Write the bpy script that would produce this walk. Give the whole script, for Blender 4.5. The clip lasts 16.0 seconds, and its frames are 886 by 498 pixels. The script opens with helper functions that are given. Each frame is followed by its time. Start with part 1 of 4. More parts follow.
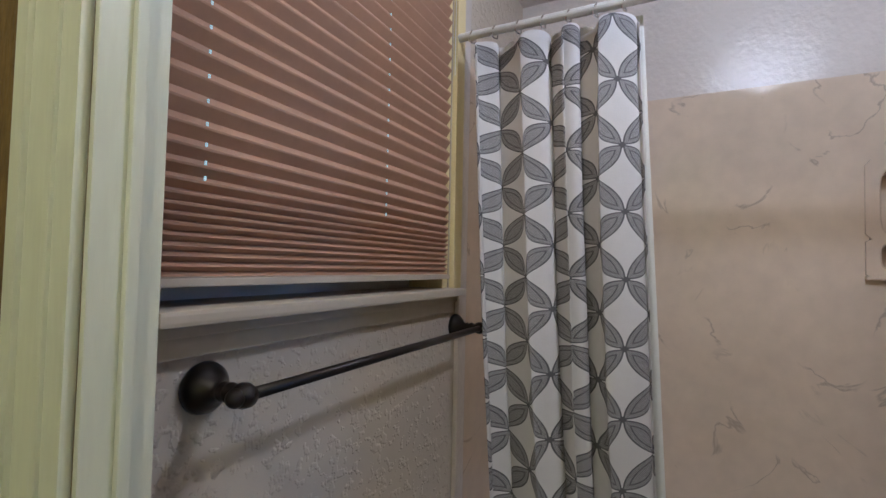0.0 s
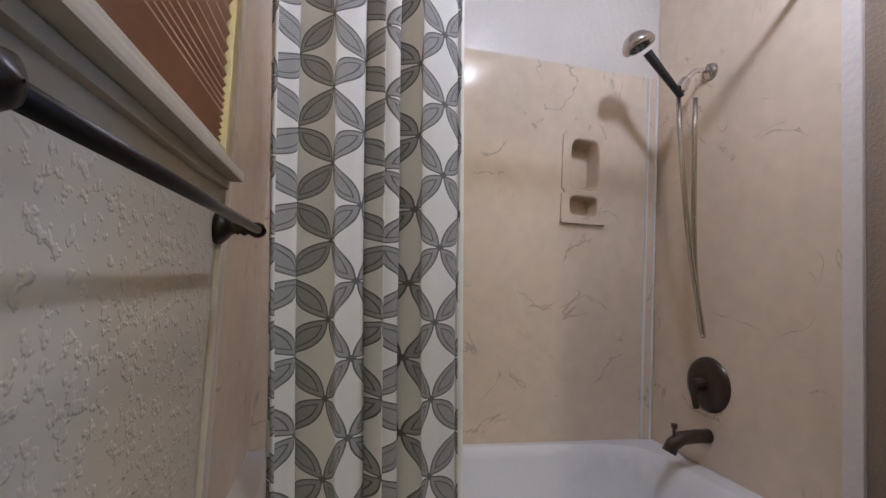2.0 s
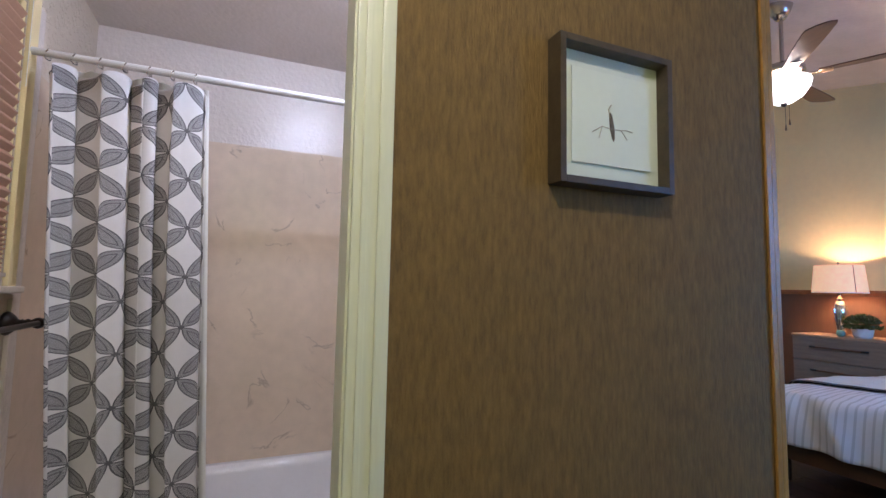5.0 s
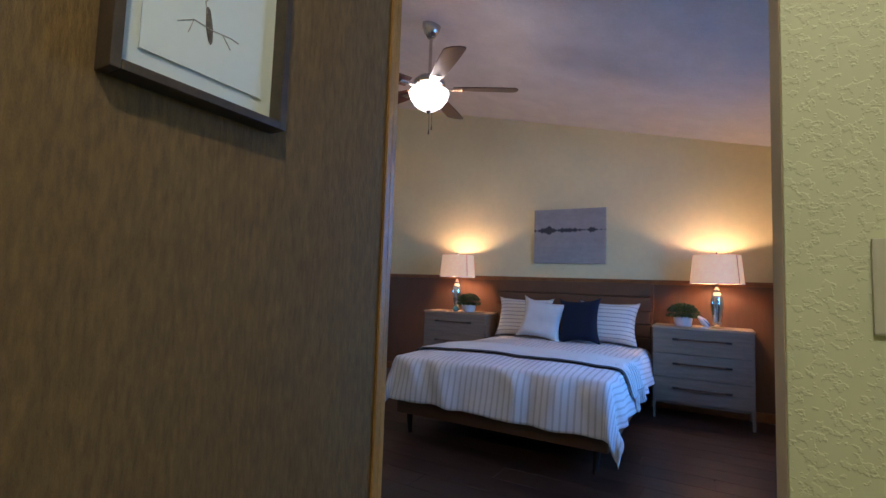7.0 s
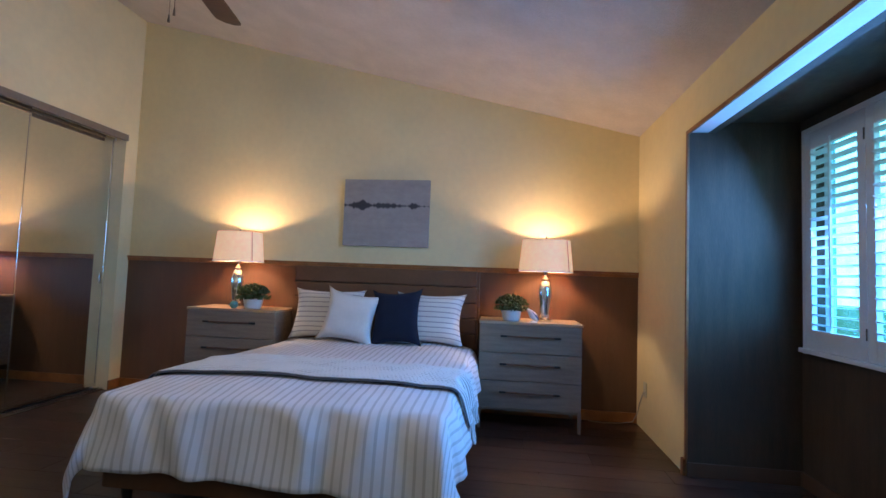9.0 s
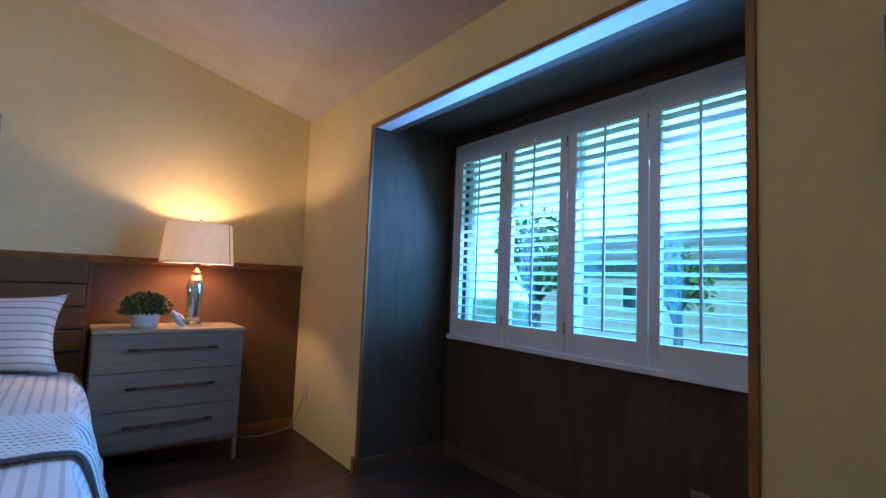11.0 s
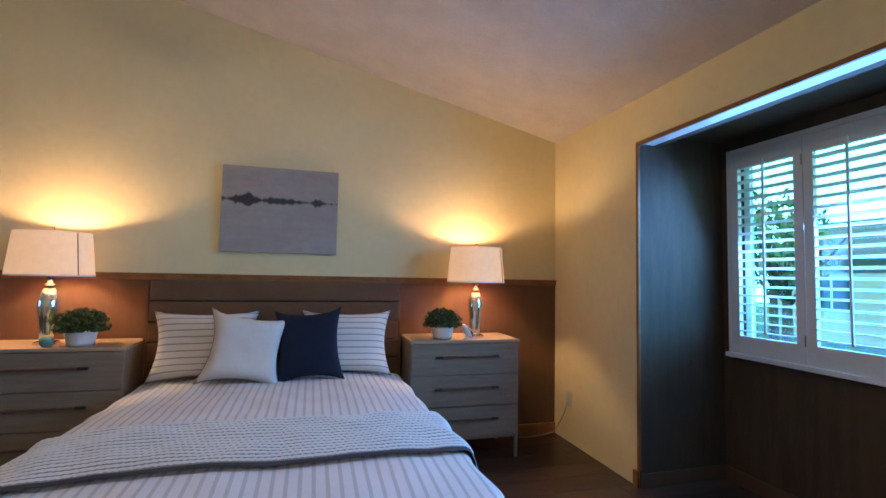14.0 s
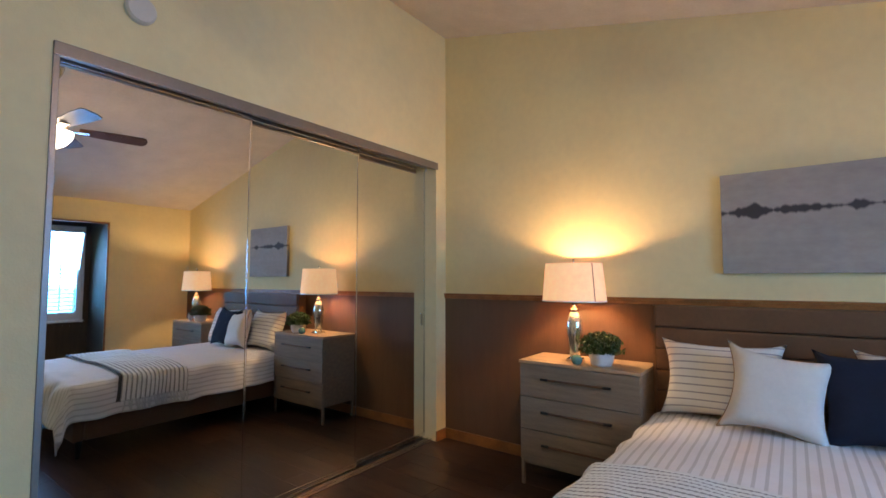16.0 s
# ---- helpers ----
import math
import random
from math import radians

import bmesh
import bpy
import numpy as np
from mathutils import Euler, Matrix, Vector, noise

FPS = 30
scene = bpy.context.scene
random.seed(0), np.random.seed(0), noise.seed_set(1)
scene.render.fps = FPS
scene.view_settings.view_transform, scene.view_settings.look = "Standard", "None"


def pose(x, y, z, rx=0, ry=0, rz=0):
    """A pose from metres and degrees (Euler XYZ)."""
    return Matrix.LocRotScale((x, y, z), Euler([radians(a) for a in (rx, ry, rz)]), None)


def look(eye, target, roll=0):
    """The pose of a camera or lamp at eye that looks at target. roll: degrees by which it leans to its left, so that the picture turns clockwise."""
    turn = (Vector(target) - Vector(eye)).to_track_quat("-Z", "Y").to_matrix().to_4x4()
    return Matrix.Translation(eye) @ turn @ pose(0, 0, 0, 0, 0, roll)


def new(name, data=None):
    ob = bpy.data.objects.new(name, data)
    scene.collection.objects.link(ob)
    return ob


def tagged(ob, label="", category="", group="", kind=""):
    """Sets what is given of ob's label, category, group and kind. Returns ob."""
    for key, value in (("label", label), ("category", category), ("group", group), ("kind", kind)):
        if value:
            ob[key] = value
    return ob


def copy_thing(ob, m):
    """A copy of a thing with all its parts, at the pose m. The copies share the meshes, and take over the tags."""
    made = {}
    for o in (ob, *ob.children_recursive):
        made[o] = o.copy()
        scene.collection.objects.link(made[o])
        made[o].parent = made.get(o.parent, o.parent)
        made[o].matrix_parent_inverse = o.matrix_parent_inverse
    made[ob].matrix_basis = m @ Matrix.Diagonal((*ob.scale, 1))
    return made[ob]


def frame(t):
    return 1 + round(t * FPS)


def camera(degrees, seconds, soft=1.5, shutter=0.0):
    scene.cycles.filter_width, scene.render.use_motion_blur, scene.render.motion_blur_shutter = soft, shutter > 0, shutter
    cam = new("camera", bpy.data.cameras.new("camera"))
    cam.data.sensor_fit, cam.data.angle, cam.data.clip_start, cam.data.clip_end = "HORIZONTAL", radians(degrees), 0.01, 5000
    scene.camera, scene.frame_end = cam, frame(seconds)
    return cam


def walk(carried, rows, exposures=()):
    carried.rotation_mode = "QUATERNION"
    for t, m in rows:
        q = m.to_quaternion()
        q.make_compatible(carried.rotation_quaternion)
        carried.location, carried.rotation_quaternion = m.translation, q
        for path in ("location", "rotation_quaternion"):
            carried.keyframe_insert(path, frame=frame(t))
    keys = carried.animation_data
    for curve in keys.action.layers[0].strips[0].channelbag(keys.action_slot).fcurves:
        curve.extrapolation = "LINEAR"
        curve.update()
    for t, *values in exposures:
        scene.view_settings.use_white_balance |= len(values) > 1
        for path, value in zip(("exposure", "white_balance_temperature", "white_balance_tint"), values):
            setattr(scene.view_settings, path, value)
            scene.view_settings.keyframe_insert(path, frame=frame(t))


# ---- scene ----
cam = camera(86.9, 16.0)
PATH = [
    (0, (-0.321, -0.011, 1.244), (-2.109, -0.905, 1.32), 1.2),
    (0.5, (-0.378, -0.123, 1.16), (-2.335, -0.515, 1.279), 1.8),
    (0.8, (-0.455, -0.212, 1.091), (-2.45, -0.312, 1.208), 2.5),
    (1, (-0.476, -0.243, 1.058), (-2.473, -0.227, 1.179), 2.5),
    (1.5, (-0.501, -0.301, 1.018), (-2.479, -0.028, 1.132), 3.1),
    (2, (-0.486, -0.317, 1.014), (-2.43, 0.133, 1.137), 2.9),
    (2.5, (-0.447, -0.308, 1.028), (-2.368, 0.229, 1.161), 2.3),
    (3, (-0.359, -0.252, 1.033), (-2.301, 0.204, 1.176), 1.6),
    (3.2, (-0.295, -0.216, 1.043), (-2.252, 0.173, 1.183), 1.5),
    (5.3, (0.237, 0.074, 1.215), (-1.501, 1.046, 1.392), 0.8),
    (5.5, (0.253, 0.073, 1.214), (-1.363, 1.237, 1.388), 0.9),
    (6, (0.247, 0.092, 1.226), (-1.119, 1.544, 1.387), 1.5),
    (6.5, (0.217, 0.144, 1.205), (-0.953, 1.758, 1.364), 1.7),
    (7, (0.155, 0.305, 1.143), (-0.837, 2.035, 1.291), 2.0),
    (7.5, (0.111, 0.552, 1.095), (-0.735, 2.358, 1.249), 2.1),
    (8, (-0.059, 0.848, 1.07), (-0.742, 2.722, 1.225), 2.8),
    (8.5, (-0.177, 1.07, 1.13), (-0.66, 3.006, 1.267), 2.4),
    (9, (-0.171, 1.346, 1.167), (-0.413, 3.328, 1.282), 2.1),
    (9.5, (-0.146, 1.549, 1.141), (-0.038, 3.542, 1.274), 2.2),
    (10, (-0.147, 1.742, 1.173), (0.39, 3.665, 1.299), 2.2),
    (10.2, (-0.181, 1.813, 1.171), (0.534, 3.677, 1.298), 2.3),
    (12.5, (-0.718, 1.899, 1.153), (0.818, 3.167, 1.334), 1.6),
    (13, (-0.657, 1.855, 1.197), (0.72, 3.298, 1.349), 1.4),
    (13.5, (-0.763, 1.87, 1.2), (0.274, 3.574, 1.35), 1.7),
    (14, (-0.974, 1.943, 1.269), (-0.439, 3.867, 1.386), 1.1),
    (14.5, (-1.132, 2.022, 1.314), (-1.216, 4.016, 1.438), 1.3),
    (15, (-1.2, 2.077, 1.355), (-1.777, 3.988, 1.488), 0.8),
    (15.5, (-1.23, 2.114, 1.389), (-2.144, 3.889, 1.513), 0.2),
    (16, (-1.257, 2.123, 1.386), (-2.452, 3.722, 1.512), -0.1),
]
walk(cam, [(t, look(eye, target, roll)) for t, eye, target, roll in PATH], [(0, -0.3, 5850, 17), (1.5, 0.0, 5950, 18), (3.2, 0.05, 5900, 18), (5.5, 0.0, 5800, 24), (6.5, -0.25, 5750, 24), (7.5, -0.4, 5750, 20), (8.5, 0.0, 5850, 16), (9.5, -0.25, 6050, 18), (10.2, -0.4, 6100, 19), (12.5, -0.3, 6500, 17), (13.5, -0.3, 6500, 18), (14.5, 0.15, 6950, 15), (16, 0.2, 7300, 14)])

# ---- light ----
world = bpy.data.worlds.new("world")
scene.world = world
world.use_nodes = True
wn = world.node_tree.nodes
sky = wn.new("ShaderNodeTexSky")
sky.sky_type, sky.sun_disc = "NISHITA", False
sky.sun_elevation, sky.sun_rotation = radians(50), radians(200)
world.node_tree.links.new(sky.outputs[0], wn["Background"].inputs[0])
wn["Background"].inputs[1].default_value = 0.15


def lamp(name, kind, energy, color, m, **more):
    d = bpy.data.lights.new(name, kind)
    d.energy, d.color = energy, color
    if kind == "AREA":
        d.shape, d.size, d.size_y = "RECTANGLE", more["size"], more["size_y"]
        d.spread = radians(155)
    elif kind == "SUN":
        d.angle = radians(more["angle"])
    else:
        d.shadow_soft_size = more["radius"]
    ob = new(name, d)
    ob.matrix_world = m
    return ob


WARM = (1.0, 0.69, 0.39)
DAY = (0.13, 0.40, 1.0)
lamp("sun", "SUN", 5.0, (1, 0.95, 0.88), look((0, 0, 12), (12, 6, 0)), angle=0.5)
lamp("window_daylight", "AREA", 112, DAY, look((1.715, 3.44, 1.46), (0, 3.3, 0.75)), size=1.75, size_y=1.2)
lamp("lamp_bulb_west", "POINT", 22, WARM, pose(-2.47, 5.25, 1.405), radius=0.03)
lamp("lamp_bulb_east", "POINT", 22, WARM, pose(0.205, 5.25, 1.405), radius=0.03)
lamp("fan_bulb", "POINT", 17, (1.0, 0.78, 0.58), pose(-1.66, 3.18, 2.55), radius=0.04)
lamp("bath_bulb", "POINT", 22, (0.80, 0.89, 1.0), pose(-1.0, 0.37, 2.185), radius=0.04)
lamp("hall_bulb", "POINT", 34, (1.0, 0.93, 0.72), pose(0.4, 0.0, 2.375), radius=0.04)

# ---- materials ----


def material(name, color, rough=0.6, metal=0.0, vary=0.12, scale=6.0, bump=0.0, bscale=60.0, stretch=(1, 1, 1), emit=0.0, detail=4.0, coat=0.0):
    """Two noises (patches and grain) on the colour, a third as relief."""
    m = bpy.data.materials.new(name)
    m.use_nodes = True
    n, l = m.node_tree.nodes, m.node_tree.links
    b = n["Principled BSDF"]
    b.inputs["Roughness"].default_value, b.inputs["Metallic"].default_value = rough, metal
    b.inputs["Coat Weight"].default_value = coat
    co = n.new("ShaderNodeTexCoord")
    mp = n.new("ShaderNodeMapping")
    mp.inputs["Scale"].default_value = stretch
    l.new(co.outputs["Object"], mp.inputs[0])
    base = n.new("ShaderNodeRGB")
    base.outputs[0].default_value = (*color, 1)
    out = base.outputs[0]
    for k, (sc, amount) in enumerate(((scale, vary), (scale * 9, vary * 0.6))):
        t = n.new("ShaderNodeTexNoise")
        t.inputs["Scale"].default_value, t.inputs["Detail"].default_value = sc, detail
        l.new(mp.outputs[0], t.inputs[0])
        r = n.new("ShaderNodeMapRange")
        r.inputs[1].default_value, r.inputs[2].default_value = 0.3, 0.7
        r.inputs[3].default_value, r.inputs[4].default_value = 1 - amount, 1 + amount
        l.new(t.outputs[0], r.inputs[0])
        x = n.new("ShaderNodeVectorMath")
        x.operation = "SCALE"
        l.new(out, x.inputs[0])
        l.new(r.outputs[0], x.inputs["Scale"])
        out = x.outputs[0]
    l.new(out, b.inputs["Base Color"])
    if bump:
        t = n.new("ShaderNodeTexNoise")
        t.inputs["Scale"].default_value, t.inputs["Detail"].default_value = bscale, 3
        l.new(mp.outputs[0], t.inputs[0])
        bp = n.new("ShaderNodeBump")
        bp.inputs["Strength"].default_value, bp.inputs["Distance"].default_value = bump, 0.01
        l.new(t.outputs[0], bp.inputs["Height"])
        l.new(bp.outputs[0], b.inputs["Normal"])
    if emit:
        l.new(out, b.inputs["Emission Color"])
        b.inputs["Emission Strength"].default_value = emit
    return m


def mix_by(m, factor, color):
    """Lays color over a material's base colour where factor (a socket) is 1."""
    n, l = m.node_tree.nodes, m.node_tree.links
    b = n["Principled BSDF"]
    old = b.inputs["Base Color"].links[0].from_socket
    x = n.new("ShaderNodeMix")
    x.data_type = "RGBA"
    l.new(factor, x.inputs[0])
    l.new(old, x.inputs[6])
    x.inputs[7].default_value = (*color, 1)
    l.new(x.outputs[2], b.inputs["Base Color"])


def calc(m, op, a, b=0.0, c=0.0):
    n = m.node_tree.nodes.new("ShaderNodeMath")
    n.operation = op
    for i, v in enumerate((a, b, c)):
        if isinstance(v, (int, float)):
            n.inputs[i].default_value = v
        else:
            m.node_tree.links.new(v, n.inputs[i])
    return n.outputs[0]


def uv_sockets(m):
    n, l = m.node_tree.nodes, m.node_tree.links
    u, s = n.new("ShaderNodeUVMap"), n.new("ShaderNodeSeparateXYZ")
    l.new(u.outputs[0], s.inputs[0])
    return s.outputs[0], s.outputs[1]


def ridged(m, scale, low, high, strength, distance):
    """Knock-down plaster: flat islands pressed out of noise."""
    n, l = m.node_tree.nodes, m.node_tree.links
    co, t, r, bp = n.new("ShaderNodeTexCoord"), n.new("ShaderNodeTexNoise"), n.new("ShaderNodeMapRange"), n.new("ShaderNodeBump")
    t.inputs["Scale"].default_value, t.inputs["Detail"].default_value = scale, 2
    r.inputs[1].default_value, r.inputs[2].default_value = low, high
    l.new(co.outputs["Object"], t.inputs[0])
    l.new(t.outputs[0], r.inputs[0])
    l.new(r.outputs[0], bp.inputs["Height"])
    bp.inputs["Strength"].default_value, bp.inputs["Distance"].default_value = strength, distance
    l.new(bp.outputs[0], n["Principled BSDF"].inputs["Normal"])
    return m


def random_tint(m, amount):
    n, l = m.node_tree.nodes, m.node_tree.links
    b = n["Principled BSDF"]
    old = b.inputs["Base Color"].links[0].from_socket
    o, r, x = n.new("ShaderNodeObjectInfo"), n.new("ShaderNodeMapRange"), n.new("ShaderNodeVectorMath")
    x.operation = "SCALE"
    r.inputs[3].default_value, r.inputs[4].default_value = 1 - amount, 1 + amount
    l.new(o.outputs["Random"], r.inputs[0])
    l.new(old, x.inputs[0])
    l.new(r.outputs[0], x.inputs["Scale"])
    l.new(x.outputs[0], b.inputs["Base Color"])
    return m


M_WALL = ridged(material("cream_paint", (0.80, 0.68, 0.38), 0.75, vary=0.04, scale=2), 80, 0.52, 0.6, 0.12, 0.003)
M_HALL = ridged(material("green_cream_paint", (0.72, 0.75, 0.45), 0.7, vary=0.04, scale=2), 95, 0.52, 0.6, 0.35, 0.004)
M_BATH = ridged(material("bath_paint", (0.56, 0.49, 0.40), 0.55, vary=0.05, scale=2), 58, 0.54, 0.64, 0.5, 0.005)
M_TAUPE = ridged(material("taupe_paint", (0.28, 0.21, 0.16), 0.5, vary=0.05, scale=2), 110, 0.48, 0.56, 0.4, 0.004)
M_BATHTOP = material("gloss_paint", (0.74, 0.68, 0.64), 0.25, vary=0.03, bump=0.25, bscale=55)
M_CEIL = material("ceiling_stipple", (0.66, 0.60, 0.56), 0.9, vary=0.06, scale=5, bump=0.6, bscale=130)
M_WALLPAPER = material("grass_wallpaper", (0.175, 0.105, 0.03), 0.8, vary=0.24, scale=14, bump=0.3, bscale=24, stretch=(9, 9, 2), detail=6)
M_PANEL = material("brown_wainscot", (0.14, 0.071, 0.036), 0.55, vary=0.07, scale=5, bump=0.1, bscale=40, stretch=(4, 4, 0.6))
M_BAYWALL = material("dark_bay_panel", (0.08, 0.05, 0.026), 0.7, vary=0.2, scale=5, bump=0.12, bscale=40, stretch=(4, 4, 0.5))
M_OAK = material("orange_oak", (0.29, 0.115, 0.034), 0.4, vary=0.25, scale=5, bump=0.1, bscale=40, stretch=(2, 2, 2))
M_OAKTRIM = material("golden_corner_trim", (0.42, 0.22, 0.05), 0.4, vary=0.25, scale=6, stretch=(4, 4, 1))
M_WHITE = material("white_paint", (0.80, 0.80, 0.78), 0.4, vary=0.03, bump=0.05, bscale=40)
M_CASING = material("cream_gloss_casing", (0.74, 0.76, 0.60), 0.35, vary=0.04, bump=0.1, bscale=30, stretch=(3, 3, 0.4))
M_CLOSETTRIM = material("bronze_track", (0.30, 0.25, 0.21), 0.4, metal=0.6, vary=0.06)
M_PLANK = random_tint(material("walnut_plank", (0.052, 0.026, 0.016), 0.33, vary=0.35, scale=2.4, bump=0.12, bscale=16, stretch=(1, 9, 1)), 0.3)
M_BATHFLOOR = material("bath_vinyl", (0.35, 0.30, 0.25), 0.5, vary=0.15)
M_MIRROR = material("mirror", (0.80, 0.80, 0.78), 0.015, metal=1.0, vary=0.0)
M_CHROME = material("brushed_nickel", (0.55, 0.52, 0.48), 0.25, metal=1.0, vary=0.05)
M_CHROMEB = material("polished_chrome", (0.75, 0.75, 0.75), 0.1, metal=1.0, vary=0.02)
M_BRONZE = material("oil_rubbed_bronze", (0.018, 0.013, 0.011), 0.32, metal=0.3, vary=0.2)
M_DARKBRONZE = material("aged_bronze", (0.09, 0.07, 0.06), 0.3, metal=0.8, vary=0.2)
M_HEAD = material("brown_upholstery", (0.13, 0.06, 0.026), 0.6, vary=0.12, scale=5, bump=0.1, bscale=200)
M_DRESSER = material("grey_washed_oak", (0.25, 0.185, 0.13), 0.5, vary=0.14, scale=4, bump=0.06, bscale=40, stretch=(1, 6, 9))
M_DRESSERTOP = material("light_oak_top", (0.45, 0.31, 0.19), 0.45, vary=0.14, scale=4, stretch=(1, 6, 6))
M_HANDLE = material("leather_handle", (0.14, 0.065, 0.035), 0.5, vary=0.15)
M_BLACK = material("black_metal", (0.012, 0.012, 0.012), 0.4, vary=0.1)
M_SHADE = material("linen_shade", (0.90, 0.56, 0.32), 0.8, vary=0.05, scale=30, bump=0.1, bscale=300, emit=0.62)
M_POT = material("white_ceramic", (0.75, 0.73, 0.70), 0.3, vary=0.03)
M_LEAF = material("box_leaf", (0.026, 0.065, 0.012), 0.55, vary=0.4, scale=30)
M_NAVY = material("navy_velvet", (0.004, 0.009, 0.026), 0.95, vary=0.2, scale=10, bump=0.1, bscale=200)
M_CUSHION = material("white_linen", (0.64, 0.60, 0.55), 0.8, vary=0.05, bump=0.15, bscale=300)
M_PIPING = material("tan_piping", (0.35, 0.24, 0.15), 0.7)
M_TEAL = material("teal_glass_ball", (0.12, 0.28, 0.24), 0.15, vary=0.2, scale=20)
M_BIRDBLUE = material("blue_glaze", (0.03, 0.07, 0.2), 0.2)
M_KNIT = material("grey_knit", (0.60, 0.61, 0.60), 0.9, vary=0.1, scale=12, bump=0.4, bscale=220)
M_KNITDARK = material("charcoal_knit_edge", (0.06, 0.06, 0.065), 0.9, vary=0.1, bump=0.3, bscale=200)
M_BLADE = material("walnut_blade", (0.07, 0.026, 0.016), 0.4, vary=0.25, scale=5, stretch=(1, 8, 1))
M_BOWL = material("frosted_bowl", (1.0, 0.9, 0.78), 0.5, emit=5.0, vary=0.02)
M_PLASTIC = material("ivory_plastic", (0.62, 0.60, 0.42), 0.4, vary=0.03)
M_WPLASTIC = material("white_plastic", (0.62, 0.60, 0.55), 0.4, vary=0.03)
M_BLACKWOOD = material("black_carved_wood", (0.010, 0.009, 0.008), 0.4, vary=0.3, bump=0.15, bscale=60)
M_PICFRAME = material("dark_wood_frame", (0.07, 0.05, 0.03), 0.5, vary=0.2, stretch=(6, 6, 6))
M_MAT = material("pale_mat_board", (0.70, 0.76, 0.68), 0.8, vary=0.02)
M_PAPER = material("drawing_paper", (0.74, 0.80, 0.71), 0.85, vary=0.02)
M_INK = material("sepia_ink", (0.16, 0.13, 0.09), 0.8, vary=0.4, scale=40)
M_INK2 = material("pale_ink", (0.45, 0.42, 0.33), 0.8, vary=0.3, scale=40)
M_BLIND = material("tan_pleated_paper", (0.46, 0.28, 0.19), 0.8, vary=0.05, scale=8)
M_HOLEGLOW = material("cord_hole_glow", (0.5, 0.8, 0.9), 0.8, vary=0.05, emit=0.9)
M_SILL = material("sill_paint", (0.50, 0.44, 0.36), 0.45, vary=0.06)
M_TUB = material("tub_acrylic", (0.80, 0.80, 0.83), 0.15, vary=0.02)
M_TABLE = material("rustic_grey_planks", (0.22, 0.14, 0.09), 0.6, vary=0.4, scale=3, bump=0.3, bscale=25, stretch=(1, 8, 8))
M_CHAIR = material("beige_chair_linen", (0.50, 0.46, 0.40), 0.85, vary=0.06, bump=0.12, bscale=250)
M_CABLE = material("cable_grey", (0.45, 0.42, 0.36), 0.5)
M_GRASS = material("lawn", (0.07, 0.12, 0.035), 0.9, vary=0.3, scale=3)
M_HOUSE = material("house_stucco", (0.62, 0.62, 0.6), 0.8, vary=0.08)
M_ROOF = material("house_roof", (0.2, 0.17, 0.16), 0.8, vary=0.2)
M_BARK = material("bark", (0.12, 0.09, 0.07), 0.9, vary=0.3)
M_TREELEAF = material("tree_leaf", (0.16, 0.24, 0.10), 0.6, vary=0.4, scale=2)
M_GLASSDARK = material("house_window", (0.05, 0.07, 0.09), 0.1)

# marbled shower panel: warm beige with thin grey-brown veins
M_MARBLE = material("beige_marble_panel", (0.74, 0.61, 0.48), 0.05, vary=0.07, scale=2.2)
_n, _l = M_MARBLE.node_tree.nodes, M_MARBLE.node_tree.links
_co, _t = _n.new("ShaderNodeTexCoord"), _n.new("ShaderNodeTexNoise")
_t.inputs["Scale"].default_value, _t.inputs["Detail"].default_value, _t.inputs["Distortion"].default_value = 3.2, 5, 1.2
_l.new(_co.outputs["Object"], _t.inputs[0])
_vein = calc(M_MARBLE, "SUBTRACT", 1.0, calc(M_MARBLE, "MULTIPLY", calc(M_MARBLE, "ABSOLUTE", calc(M_MARBLE, "SUBTRACT", _t.outputs[0], 0.5)), 90.0))
_t2 = _n.new("ShaderNodeTexNoise")
_t2.inputs["Scale"].default_value = 7.0
_l.new(_co.outputs["Object"], _t2.inputs[0])
_gate = calc(M_MARBLE, "MULTIPLY", calc(M_MARBLE, "MAXIMUM", calc(M_MARBLE, "SUBTRACT", _t2.outputs[0], 0.5), 0.0), 7.0)
mix_by(M_MARBLE, calc(M_MARBLE, "MULTIPLY", calc(M_MARBLE, "MAXIMUM", _vein, 0.0), calc(M_MARBLE, "MINIMUM", _gate, 0.6)), (0.34, 0.27, 0.22))


def striped(name, period, share, ground, line):
    m = material(name, ground, 0.85, vary=0.03, scale=5, bump=0.12, bscale=350)
    u, v = uv_sockets(m)
    f = calc(m, "FRACT", calc(m, "DIVIDE", u, period))
    dash = calc(m, "GREATER_THAN", calc(m, "FRACT", calc(m, "DIVIDE", v, 0.006)), 0.25)
    inside = calc(m, "MULTIPLY", calc(m, "LESS_THAN", f, share), calc(m, "ADD", calc(m, "MULTIPLY", dash, 0.35), 0.4))
    mix_by(m, inside, line)
    return m


M_DUVET = striped("striped_duvet_cotton", 0.042, 0.3, (0.78, 0.77, 0.78), (0.48, 0.47, 0.46))
M_SHAM = striped("striped_sham_cotton", 0.042, 0.2, (0.72, 0.70, 0.66), (0.16, 0.16, 0.19))

M_KNITROW = striped("ribbed_knit_rows", 0.0333, 0.36, (0.74, 0.75, 0.74), (0.05, 0.05, 0.055))

# curtain print: interlaced rings, woven petals on white
M_CURTAIN = material("ring_print_curtain", (0.70, 0.69, 0.70), 0.8, vary=0.03, bump=0.08, bscale=300)
_u, _v = uv_sockets(M_CURTAIN)
_s = 0.106


def _fold(m, x):
    f = calc(m, "FRACT", x)
    return calc(m, "MINIMUM", f, calc(m, "SUBTRACT", 1.0, f))


